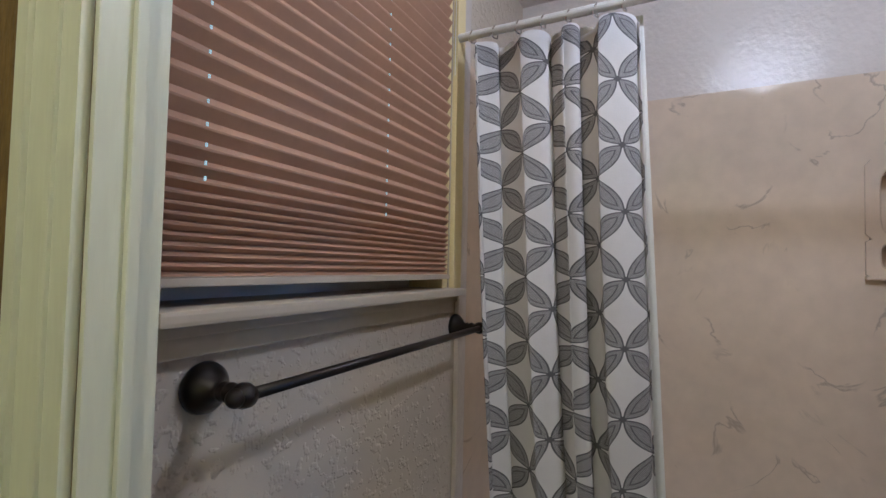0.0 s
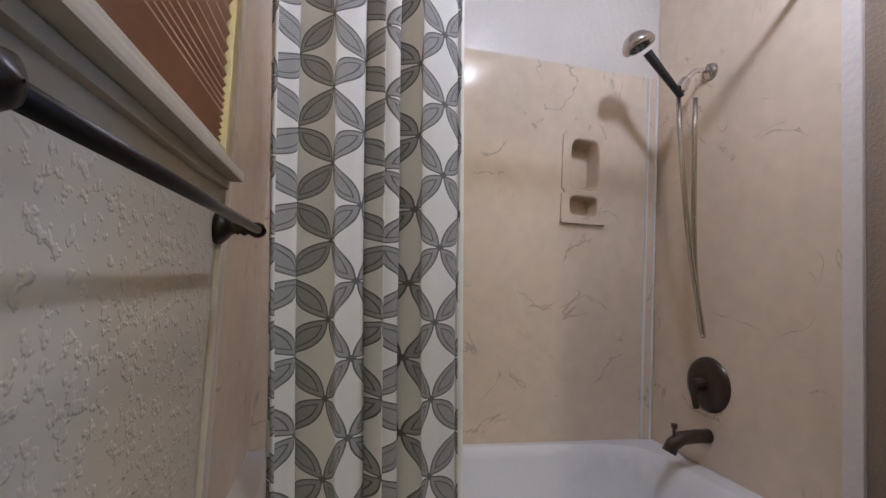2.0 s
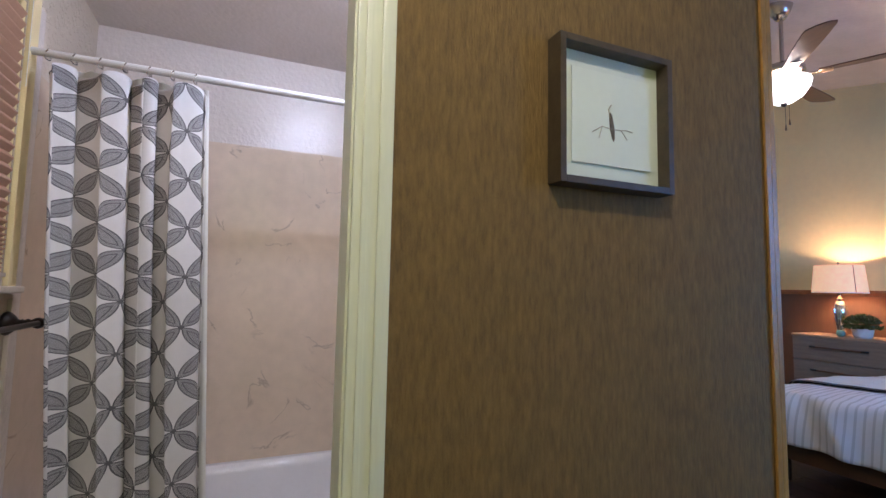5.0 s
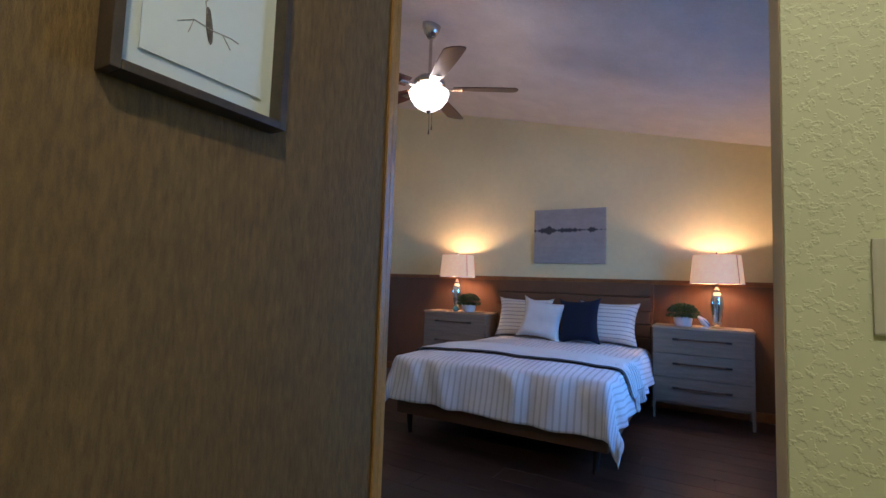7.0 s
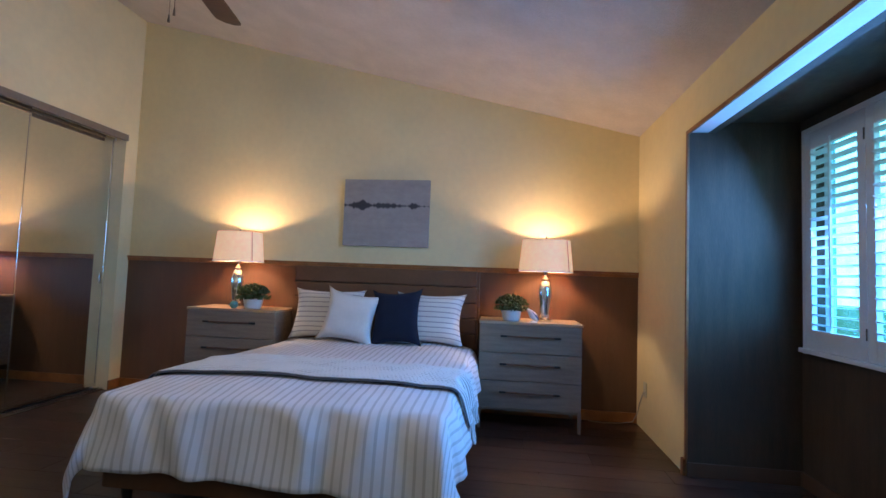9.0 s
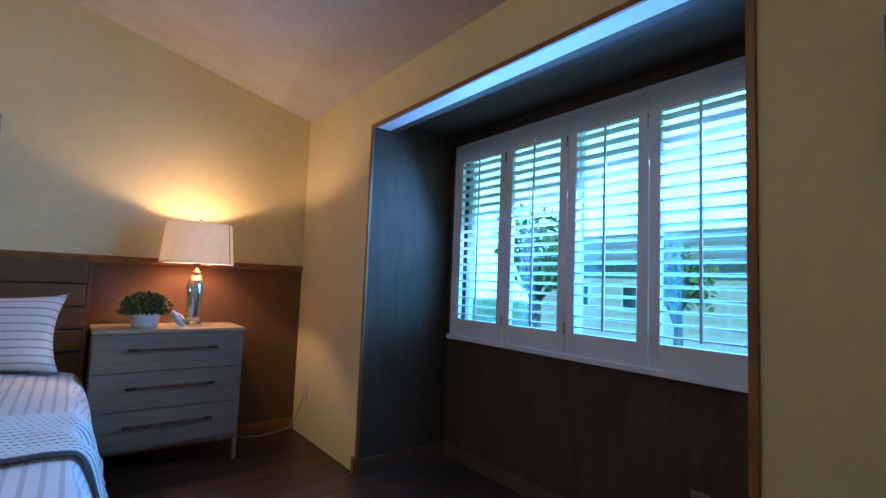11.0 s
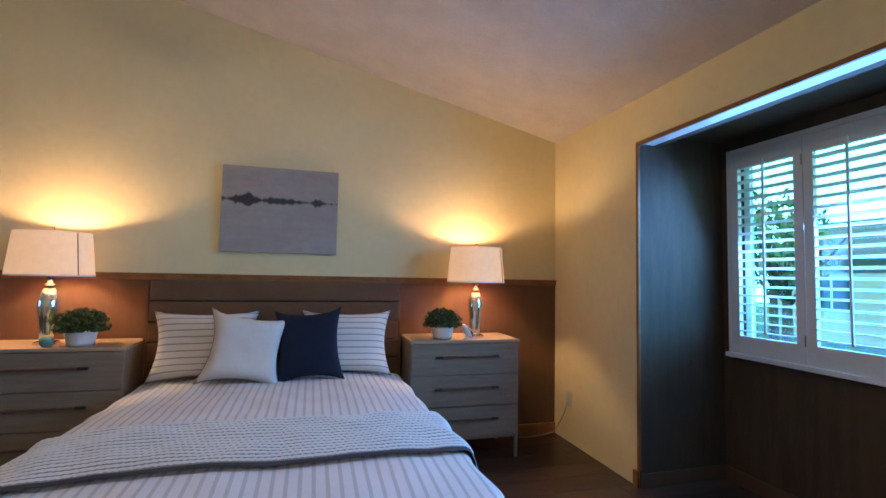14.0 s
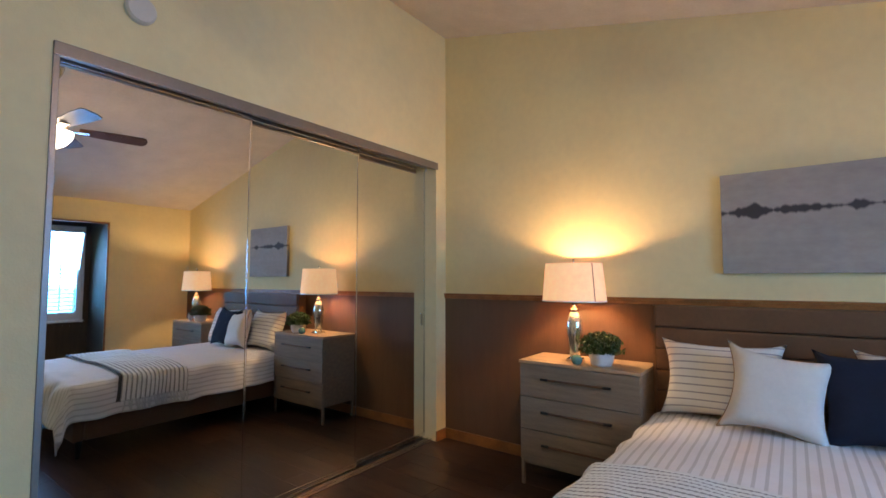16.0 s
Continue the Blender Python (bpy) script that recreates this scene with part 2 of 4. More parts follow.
_k = 0.7071 / _s
_a = _fold(M_CURTAIN, calc(M_CURTAIN, "ADD", calc(M_CURTAIN, "MULTIPLY", calc(M_CURTAIN, "ADD", _u, _v), _k), 100.0))
_b = _fold(M_CURTAIN, calc(M_CURTAIN, "ADD", calc(M_CURTAIN, "MULTIPLY", calc(M_CURTAIN, "SUBTRACT", _u, _v), _k), 100.0))


def _ring(p, q):
    d = calc(M_CURTAIN, "SUBTRACT", 1.0, p)
    return calc(M_CURTAIN, "ADD", calc(M_CURTAIN, "MULTIPLY", d, d), calc(M_CURTAIN, "MULTIPLY", q, q))


_d = calc(M_CURTAIN, "MINIMUM", _ring(_a, _b), _ring(_b, _a))
_ka, _kb = calc(M_CURTAIN, "SUBTRACT", 0.5, _a), calc(M_CURTAIN, "SUBTRACT", 0.5, _b)
_knot = calc(M_CURTAIN, "LESS_THAN", calc(M_CURTAIN, "ADD", calc(M_CURTAIN, "MULTIPLY", _ka, _ka), calc(M_CURTAIN, "MULTIPLY", _kb, _kb)), 0.004)
_petal = calc(M_CURTAIN, "MAXIMUM", _knot, calc(M_CURTAIN, "LESS_THAN", _d, 0.49))
_rim = calc(M_CURTAIN, "GREATER_THAN", _d, 0.455)
_mid = calc(M_CURTAIN, "LESS_THAN", calc(M_CURTAIN, "ABSOLUTE", calc(M_CURTAIN, "SUBTRACT", _d, 0.36)), 0.012)
_wu = calc(M_CURTAIN, "GREATER_THAN", calc(M_CURTAIN, "FRACT", calc(M_CURTAIN, "ADD", calc(M_CURTAIN, "MULTIPLY", calc(M_CURTAIN, "ADD", _u, _v), 260.0), 100.0)), 0.42)
_wv = calc(M_CURTAIN, "GREATER_THAN", calc(M_CURTAIN, "FRACT", calc(M_CURTAIN, "ADD", calc(M_CURTAIN, "MULTIPLY", calc(M_CURTAIN, "SUBTRACT", _u, _v), 260.0), 500.0)), 0.42)
_ink = calc(M_CURTAIN, "MULTIPLY", calc(M_CURTAIN, "MAXIMUM", calc(M_CURTAIN, "MAXIMUM", _rim, _mid), calc(M_CURTAIN, "ADD", 0.55, calc(M_CURTAIN, "MULTIPLY", calc(M_CURTAIN, "MULTIPLY", _wu, _wv), 0.45))), 0.9)
mix_by(M_CURTAIN, calc(M_CURTAIN, "MULTIPLY", _petal, _ink), (0.045, 0.045, 0.058))

# misty canvas: pale grey bands with a dark ragged shore line
M_CANVAS = material("misty_lake_paint", (0.36, 0.33, 0.30), 0.7, vary=0.11, scale=1.6, bump=0.1, bscale=200, stretch=(1, 1, 1.8), detail=2)
_n, _l = M_CANVAS.node_tree.nodes, M_CANVAS.node_tree.links
_co, _sx, _t = _n.new("ShaderNodeTexCoord"), _n.new("ShaderNodeSeparateXYZ"), _n.new("ShaderNodeTexNoise")
_mp = _n.new("ShaderNodeMapping")
_mp.inputs["Scale"].default_value = (1, 1, 0.05)
_l.new(_co.outputs["Object"], _sx.inputs[0])
_l.new(_co.outputs["Object"], _mp.inputs[0])
_l.new(_mp.outputs[0], _t.inputs[0])
_t.inputs["Scale"].default_value, _t.inputs["Detail"].default_value = 9, 6
_wide = calc(M_CANVAS, "MULTIPLY", calc(M_CANVAS, "MAXIMUM", calc(M_CANVAS, "SUBTRACT", _t.outputs[0], 0.36), 0.0), 0.16)
_h = calc(M_CANVAS, "ABSOLUTE", calc(M_CANVAS, "SUBTRACT", _sx.outputs[2], 0.37))
_shore = calc(M_CANVAS, "MINIMUM", calc(M_CANVAS, "MAXIMUM", calc(M_CANVAS, "MULTIPLY", calc(M_CANVAS, "SUBTRACT", calc(M_CANVAS, "ADD", _wide, 0.004), _h), 60.0), 0.0), 0.92)
mix_by(M_CANVAS, _shore, (0.015, 0.015, 0.022))

M_GLASS = bpy.data.materials.new("mercury_glass")
M_GLASS.use_nodes = True
_b = M_GLASS.node_tree.nodes["Principled BSDF"]
_b.inputs["Base Color"].default_value = (0.72, 0.78, 0.74, 1)
_b.inputs["Metallic"].default_value, _b.inputs["Roughness"].default_value = 0.85, 0.08

# ---- builders ----


def box(bm, x0, x1, y0, y1, z0, z1, bevel=0.0):
    m = Matrix.Translation(((x0 + x1) / 2, (y0 + y1) / 2, (z0 + z1) / 2)) @ Matrix.Diagonal((abs(x1 - x0), abs(y1 - y0), abs(z1 - z0), 1))
    r = bmesh.ops.create_cube(bm, size=1, matrix=m)
    if bevel:
        edges = list({e for v in r["verts"] for e in v.link_edges})
        bmesh.ops.bevel(bm, geom=edges, offset=bevel, segments=2, affect="EDGES", profile=0.7)
    return bm


def boxes(*rows, bevel=0.0):
    bm = bmesh.new()
    for r in rows:
        box(bm, *r, bevel=bevel)
    return bm


def tube(bm, p, q, r0, r1=None, seg=12):
    p, q = Vector(p), Vector(q)
    d = q - p
    m = Matrix.Translation((p + q) / 2) @ d.to_track_quat("Z", "Y").to_matrix().to_4x4()
    bmesh.ops.create_cone(bm, cap_ends=True, segments=seg, radius1=r0, radius2=r0 if r1 is None else r1, depth=d.length, matrix=m)
    return bm


def lathe(profile, seg=24, sx=1.0, sy=1.0, bm=None, at=(0, 0, 0)):
    bm = bm or bmesh.new()
    rings = []
    for r, z in profile:
        rings.append([bm.verts.new((at[0] + r * sx * math.cos(a), at[1] + r * sy * math.sin(a), at[2] + z)) for a in (2 * math.pi * i / seg for i in range(seg))])
    for lo, hi in zip(rings, rings[1:]):
        for i in range(seg):
            bm.faces.new((lo[i], lo[(i + 1) % seg], hi[(i + 1) % seg], hi[i]))
    return bm


def pipe(bm, points, r, seg=8):
    rings = []
    for i, p in enumerate(points):
        p = Vector(p)
        d = (Vector(points[min(i + 1, len(points) - 1)]) - Vector(points[max(i - 1, 0)])).normalized()
        q = d.to_track_quat("Z", "Y")
        rings.append([bm.verts.new(p + q @ Vector((r * math.cos(a), r * math.sin(a), 0))) for a in (2 * math.pi * k / seg for k in range(seg))])
    for lo, hi in zip(rings, rings[1:]):
        for i in range(seg):
            bm.faces.new((lo[i], lo[(i + 1) % seg], hi[(i + 1) % seg], hi[i]))
    bm.faces.new(rings[0][::-1])
    bm.faces.new(rings[-1])
    return bm


def sheet(f, nu, nv, uv=None, bm=None):
    """A grid of f(u, v) over the unit square, with uv in metres."""
    bm = bm or bmesh.new()
    lay = bm.loops.layers.uv.verify()
    g = [[bm.verts.new(f(i / nu, j / nv)) for j in range(nv + 1)] for i in range(nu + 1)]
    for i in range(nu):
        for j in range(nv):
            fc = bm.faces.new((g[i][j], g[i + 1][j], g[i + 1][j + 1], g[i][j + 1]))
            if uv:
                for lp, (a, b) in zip(fc.loops, ((i, j), (i + 1, j), (i + 1, j + 1), (i, j + 1))):
                    lp[lay].uv = uv(a / nu, b / nv)
    return bm


def part(name, bm, mat, parent=None, label="", smooth=False):
    if not smooth:
        bmesh.ops.recalc_face_normals(bm, faces=bm.faces[:])
    me = bpy.data.meshes.new(name)
    for f in bm.faces:
        f.smooth = smooth
    bm.to_mesh(me)
    bm.free()
    me.materials.append(mat)
    ob = new(name, me)
    if parent:
        ob.parent = parent
    return tagged(ob, label)


def thing(name, at, label, category, group="", turn=0.0):
    ob = new(name)
    ob.empty_display_size = 0.1
    ob.matrix_world = pose(*at, 0, 0, turn)
    return tagged(ob, label, category, group)


def structure(name, bm, mat, label=""):
    return tagged(part(name, bm, mat), label, "", "", "structure")

# ---- structure ----
SL = 0.2466


def ceil_z(x):
    return 2.43 + SL * (1.0 - x)


def prism(bm, outline, y0, y1):
    """A slab with an outline in x, z between two y."""
    a = [bm.verts.new((x, y0, z)) for x, z in outline]
    b = [bm.verts.new((x, y1, z)) for x, z in outline]
    bm.faces.new(a)
    bm.faces.new(b[::-1])
    for i in range(len(a)):
        j = (i + 1) % len(a)
        bm.faces.new((a[j], a[i], b[i], b[j]))
    return bm


XL, XR, YN, YB = -3.75, 1.0, 1.256, 5.5
CX = -3.95
structure("wall_north", prism(bmesh.new(), [(-4.1, 0), (1.15, 0), (1.15, ceil_z(1.15)), (-4.1, ceil_z(-4.1))], YB, YB + 0.12), M_WALL, "cream textured wall above the headboard")
structure("ceiling", prism(bmesh.new(), [(-4.1, ceil_z(-4.1)), (1.13, ceil_z(1.13)), (1.13, ceil_z(1.13) + 0.1), (-4.1, ceil_z(-4.1) + 0.1)], 1.18, YB + 0.1), M_CEIL, "sloping stippled ceiling")
BY0, BY1, BZ = 2.335, 4.45, 2.14
structure("wall_east", boxes((XR, XR + 0.12, BY1, YB, 0, 2.45), (XR, XR + 0.12, 1.18, BY0, 0, 2.45), (XR, XR + 0.12, BY0, BY1, BZ, 2.45)), M_WALL, "cream textured wall with a bay opening")
structure("wall_west", boxes((XL - 0.1, XL, 5.355, YB, 0, 3.62), (XL - 0.1, XL, 1.2, 2.7, 0, 3.62), (XL - 0.1, XL, 2.7, 5.355, 2.4, 3.62)), M_WALL, "cream wall over the mirrored closet")
# unseen shell behind the mirror doors, carried up past the ceiling to block sun
structure("closet_light_shell", boxes((-4.08, -4.0, 1.2, YB, 0, 3.7), (-4.0, XL - 0.1, 2.6, 2.69, 0, 3.6), (-4.0, XL - 0.1, 5.38, 5.46, 0, 3.6), (-4.0, XL - 0.1, 2.69, 5.38, 2.41, 2.5)), M_WHITE)
structure("wall_south", prism(boxes((0.240, 1.13, 1.065, 1.177, 0, 2.45), (-0.625, 0.22, 1.065, 1.177, 2.25, 2.45)), [(-3.85, 0), (-0.625, 0), (-0.625, 2.45), (1.1, 2.45), (1.1, ceil_z(1.1)), (-3.85, ceil_z(-3.85))], 1.181, YN - 0.005), M_WALL, "cream wall beside the bedroom entry")
structure("wall_switch", boxes((0.240, 1.4, 1.058, 1.064, 0, 2.43)), M_HALL, "greenish cream knock-down textured wall")
structure("entry_return", boxes((0.2385, 0.2415, 1.064, 1.178, 0, 2.25)), M_WALL)

# hall
structure("wall_paper", boxes((-0.625, -0.56, 0.217, 1.256, 0, 2.43), (-0.625, -0.56, -0.495, 0.217, 2.06, 2.43), (-0.625, -0.56, -1.6, -0.495, 0, 2.43)), M_WALLPAPER, "olive brown grasscloth wallpapered wall")
structure("trim_corner", boxes((-0.575, -0.552, 1.2565, 1.275, 0, 2.4), (-0.5595, -0.552, 1.238, 1.2565, 0, 2.4), bevel=0.003), M_OAKTRIM, "golden wood corner trim")
structure("wall_hall_south", boxes((-0.625, 1.5, -1.7, -1.6, 0, 2.43)), M_HALL)
structure("wall_hall_east", boxes((1.4, 1.5, -1.6, 1.18, 0, 2.43)), M_HALL)
# unseen slabs above and outside bath and hall, added to keep outdoor light out
structure("roof", boxes((-2.3, 1.6, -1.8, 1.178, 2.52, 2.62), (-2.3, -2.13, -1.8, 1.178, 0, 2.52), (-2.13, -0.64, 1.0, 1.178, 0, 2.52)), M_ROOF)
structure("ceiling_hall", boxes((-0.66, 1.5, -1.7, 1.06, 2.43, 2.5)), M_CEIL)
structure("floor", boxes((-4.1, 1.75, 1.06, 5.6, -0.1, -0.012), (-0.6, 1.5, -1.7, 1.06, -0.1, -0.012)), M_BLACK, "dark walnut plank floor")

# bath
BX, BYW, BYE, BCZ = -2.02, -0.54, 0.86, 2.24
NY0, NY1, NZ0, NZ1 = 0.468, 0.622, 1.25, 1.56
structure("wall_bath_west", boxes((BX - 0.1, BX, BYW - 0.1, NY0, 0, 2.3), (BX - 0.1, BX, NY1, BYE + 0.1, 0, 2.3), (BX - 0.1, BX, NY0, NY1, 0, NZ0), (BX - 0.1, BX, NY0, NY1, NZ1, 2.3)), M_BATHTOP)
structure("wall_bath_north", boxes((BX, -0.625, BYE, BYE + 0.1, 0, 2.3)), M_BATHTOP)
WX0, WX1, WZ0, WZ1 = -1.412, -0.60, 1.186, 1.98
structure("wall_bath_south", boxes((BX, WX0, BYW - 0.1, BYW, 0, 2.3), (WX0, -0.626, BYW - 0.1, BYW, 0, WZ0 - 0.015), (WX0, -0.626, BYW - 0.1, BYW, WZ1, 2.3)), M_BATH, "cream knock-down plaster under the window")
structure("window_backing", boxes((WX0 - 0.05, -0.63, BYW - 0.14, BYW - 0.101, 1.1, 2.03)), M_WHITE)
structure("wall_bath_taupe", boxes((-1.299, -0.627, BYE - 0.004, BYE - 0.0005, 0, 2.23)), M_TAUPE, "taupe textured wall")
structure("ceiling_bath", boxes((BX - 0.1, -0.625, BYW - 0.1, BYE + 0.1, BCZ, 2.3)), M_BATHTOP)
structure("floor_bath", boxes((BX - 0.1, -0.56, BYW - 0.1, BYE + 0.1, -0.1, 0)), M_BATHFLOOR)


def casing(name, y0, y1, z1):
    """A moulded door casing: flat board, rounded step and back band."""
    bm = bmesh.new()
    w = y1 - y0
    box(bm, -0.56, -0.548, y0, y1, 0, z1, 0.003)
    s = 1 if y0 > 0 else -1
    c = (y0 + y1) / 2
    box(bm, -0.56, -0.542, c + s * w * 0.5 - 0.012, c + s * w * 0.5 + 0.012, 0, z1, 0.004)
    box(bm, -0.56, -0.544, c - s * w * 0.12 - 0.006, c - s * w * 0.12 + 0.006, 0, z1, 0.003)
    return structure(name, bm, M_CASING, "cream painted door casing")


casing("trim_bath_door_a", 0.213, 0.266, 2.13)
casing("trim_bath_door_b", -0.60, -0.503, 2.13)
structure("trim_bath_head", boxes((-0.56, -0.546, -0.60, 0.29, 2.04, 2.13), bevel=0.003), M_CASING)
structure("trim_bath_jamb", boxes((-0.627, -0.558, 0.209, 0.2165, 0, 2.05), (-0.627, -0.558, -0.5, -0.492, 0, 2.05), (-0.6, -0.588, -0.492, -0.484, 0, 2.05), bevel=0.002), M_CASING)

# bedroom trim
structure("wainscot", boxes((XL, XR, YB - 0.008, YB - 0.0005, 0, 1.215)), M_PANEL, "brown wood-grain wainscot panel")
structure("trim_chair_rail", boxes((XL, XR, YB - 0.03, YB - 0.0005, 1.238, 1.255), (XL, XR, YB - 0.022, YB - 0.0005, 1.21, 1.238), bevel=0.004), M_OAK, "stained wood chair rail")
structure("baseboard", boxes((XL, XR, YB - 0.022, YB - 0.0085, 0, 0.085), (0.98, 0.999, BY1 - 0.005, BY1 + 0.035, 0, 0.1), (XL, XL + 0.014, 5.35, 5.476, 0, 0.085), bevel=0.003), M_OAK, "stained wood baseboard")
structure("baseboard_bay", boxes((1.645, 1.658, BY0, BY1, 0, 0.085), (1.0, 1.64, BY1 - 0.018, BY1 - 0.006, 0, 0.085), bevel=0.003), M_PANEL, "dark stained baseboard in the bay")
structure("trim_bay", boxes((0.988, 1.004, BY1 - 0.018, BY1 + 0.004, 0.1, BZ), (0.988, 1.004, BY0 - 0.004, BY0 + 0.02, 0, BZ), (0.988, 1.004, BY0 - 0.004, BY1 + 0.004, BZ - 0.018, BZ + 0.006), bevel=0.003), M_OAK, "thin stained wood trim round the bay")
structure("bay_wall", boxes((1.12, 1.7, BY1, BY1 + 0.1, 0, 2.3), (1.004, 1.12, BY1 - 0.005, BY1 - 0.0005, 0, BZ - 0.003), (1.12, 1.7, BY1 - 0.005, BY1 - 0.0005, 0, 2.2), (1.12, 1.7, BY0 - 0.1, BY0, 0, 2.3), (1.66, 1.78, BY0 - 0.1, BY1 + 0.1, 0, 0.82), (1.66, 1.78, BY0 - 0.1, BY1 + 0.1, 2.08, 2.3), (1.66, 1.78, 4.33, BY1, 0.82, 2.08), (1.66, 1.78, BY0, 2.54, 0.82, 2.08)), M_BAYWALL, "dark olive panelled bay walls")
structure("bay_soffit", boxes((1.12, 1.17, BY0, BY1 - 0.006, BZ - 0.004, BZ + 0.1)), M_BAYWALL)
structure("bay_soffit_front", boxes((1.005, 1.12, BY0, BY1 - 0.006, BZ - 0.004, BZ - 0.0005)), M_WHITE)
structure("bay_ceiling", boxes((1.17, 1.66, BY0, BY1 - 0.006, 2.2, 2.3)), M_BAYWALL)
structure("bay_roof", boxes((1.12, 1.8, BY0 - 0.1, BY1 + 0.1, 2.3, 2.4)), M_ROOF)


# ---- window shutters ----
def shutter(at, w, h):
    """A plantation shutter panel in the plane x = 0, louvres open."""
    t = thing("window_shutter", at, "white wooden plantation shutter with open louvres", "shutter", "bay window shutters")
    st = 0.055
    part("frame", boxes((-0.014, 0.014, 0.002, st, 0, h), (-0.014, 0.014, w - st, w - 0.002, 0, h), (-0.0135, 0.0135, st, w - st, 0, 0.11), (-0.0135, 0.0135, st, w - st, h - 0.1, h), bevel=0.003), M_WHITE, t)
    n = 19
    z0, z1 = 0.115, h - 0.105
    me = None
    for i in range(n):
        z = z0 + (z1 - z0) * (i + 0.5) / n
        if me is None:
            bm = bmesh.new()
            pts = [(-0.029, 0), (-0.018, 0.004), (0, 0.0052), (0.018, 0.004), (0.029, 0), (0.018, -0.004), (0, -0.0052), (-0.018, -0.004)]
            q = Matrix.Rotation(radians(10), 3, "Y")
            prism(bm, [tuple((q @ Vector((a, 0, b))).xz) for a, b in pts], st + 0.001, w - st - 0.001)
            ob = part("louvre", bm, M_WHITE, t)
            me = ob.data
        else:
            ob = new("louvre", me)
            ob.parent = t
        ob.location = (0, 0, z)
    part("tilt_rod", boxes((-0.042, -0.032, w * 0.46, w * 0.46 + 0.012, z0 + 0.02, z1 + 0.03), bevel=0.002), M_WHITE, t)
    for z in (0.1, h - 0.16):
        part("hinge", boxes((-0.018, -0.013, 0.001, 0.008, z, z + 0.06)), M_CHROME, t)
    return t


ys = (2.515, 2.966, 3.419, 3.877, 4.343)
for y0, y1 in zip(ys, ys[1:]):
    shutter((1.635, y0, 0.825), y1 - y0, 1.262)
structure("window_1", boxes((1.62, 1.66, 4.344, 4.37, 0.79, 2.12), (1.62, 1.66, 2.49, 2.514, 0.79, 2.12), (1.62, 1.66, 2.49, 4.37, 2.089, 2.12), (1.6, 1.66, 2.48, 4.38, 0.797, 0.823), bevel=0.003), M_WHITE, "white window surround and ledge")
structure("window_sash", boxes((1.72, 1.75, 3.4, 3.44, 0.82, 2.08), (1.72, 1.75, 2.54, 2.58, 0.82, 2.08), (1.72, 1.75, 4.29, 4.33, 0.82, 2.08), (1.725, 1.745, 2.54, 4.33, 0.82, 0.86), (1.725, 1.745, 2.54, 4.33, 2.04, 2.08)), M_WHITE)

# the cyan cast of the daylight outside is put into the glass colour
M_CYANPANE = bpy.data.materials.new("cyan_cast_glass")
M_CYANPANE.use_nodes = True
_n, _l = M_CYANPANE.node_tree.nodes, M_CYANPANE.node_tree.links
_tr, _gl, _mx = _n.new("ShaderNodeBsdfTransparent"), _n.new("ShaderNodeBsdfGlossy"), _n.new("ShaderNodeMixShader")
_tr.inputs[0].default_value = (0.55, 0.93, 1.0, 1)
_gl.inputs["Roughness"].default_value = 0.02
_mx.inputs[0].default_value = 0.04
_l.new(_tr.outputs[0], _mx.inputs[1])
_l.new(_gl.outputs[0], _mx.inputs[2])
_l.new(_mx.outputs[0], _n["Material Output"].inputs[0])
for y0, y1 in ((2.581, 3.399), (3.441, 4.289)):
    structure("window_1_pane", boxes((1.735, 1.739, y0, y1, 0.861, 2.039)), M_CYANPANE, "window pane coloured to give the outdoor light a cyan cast").visible_shadow = False

# ---- closet mirrors ----
for k, (y0, y1, x) in enumerate(((2.705, 3.63, -3.80), (3.58, 4.52, -3.835), (4.46, 5.35, -3.87))):
    t = thing("closet_door", (x, y0, 0.03), "sliding mirrored closet door with slim metal edge", "mirror door", "closet doors")
    w = y1 - y0
    part("mirror", boxes((-0.006, 0, 0.012, w - 0.012, 0.03, 2.31)), M_MIRROR, t)
    part("frame", boxes((-0.012, 0.004, 0, 0.012, 0, 2.34), (-0.012, 0.004, w - 0.012, w, 0, 2.34), (-0.012, 0.004, 0.012, w - 0.012, 0, 0.03), (-0.012, 0.004, 0.012, w - 0.012, 2.31, 2.34), bevel=0.002), M_CHROMEB, t)
    if k == 2:
        part("finger_pull", boxes((0.0, 0.005, w - 0.05, w - 0.03, 0.95, 1.05), bevel=0.002), M_CHROME, t)
structure("trim_closet", boxes((-3.765, -3.735, 2.68, 5.37, 2.345, 2.405), (-3.765, -3.742, 2.68, 2.705, 0, 2.345), bevel=0.004), M_CLOSETTRIM, "bronze-grey closet door track fascia")
structure("closet_jamb", boxes((-3.9, -3.745, 5.352, 5.372, 0, 2.345), bevel=0.003), M_WALL)
structure("closet_floor_track", boxes((-3.91, -3.78, 2.7, 5.35, 0.0, 0.006), (-3.80, -3.796, 2.7, 5.35, 0.006, 0.018), (-3.835, -3.831, 2.7, 5.35, 0.006, 0.018)), M_CHROME)

# ---- outside ----
structure("ground", boxes((1.9, 400, -300, 300, -0.9, -0.6)), M_GRASS)


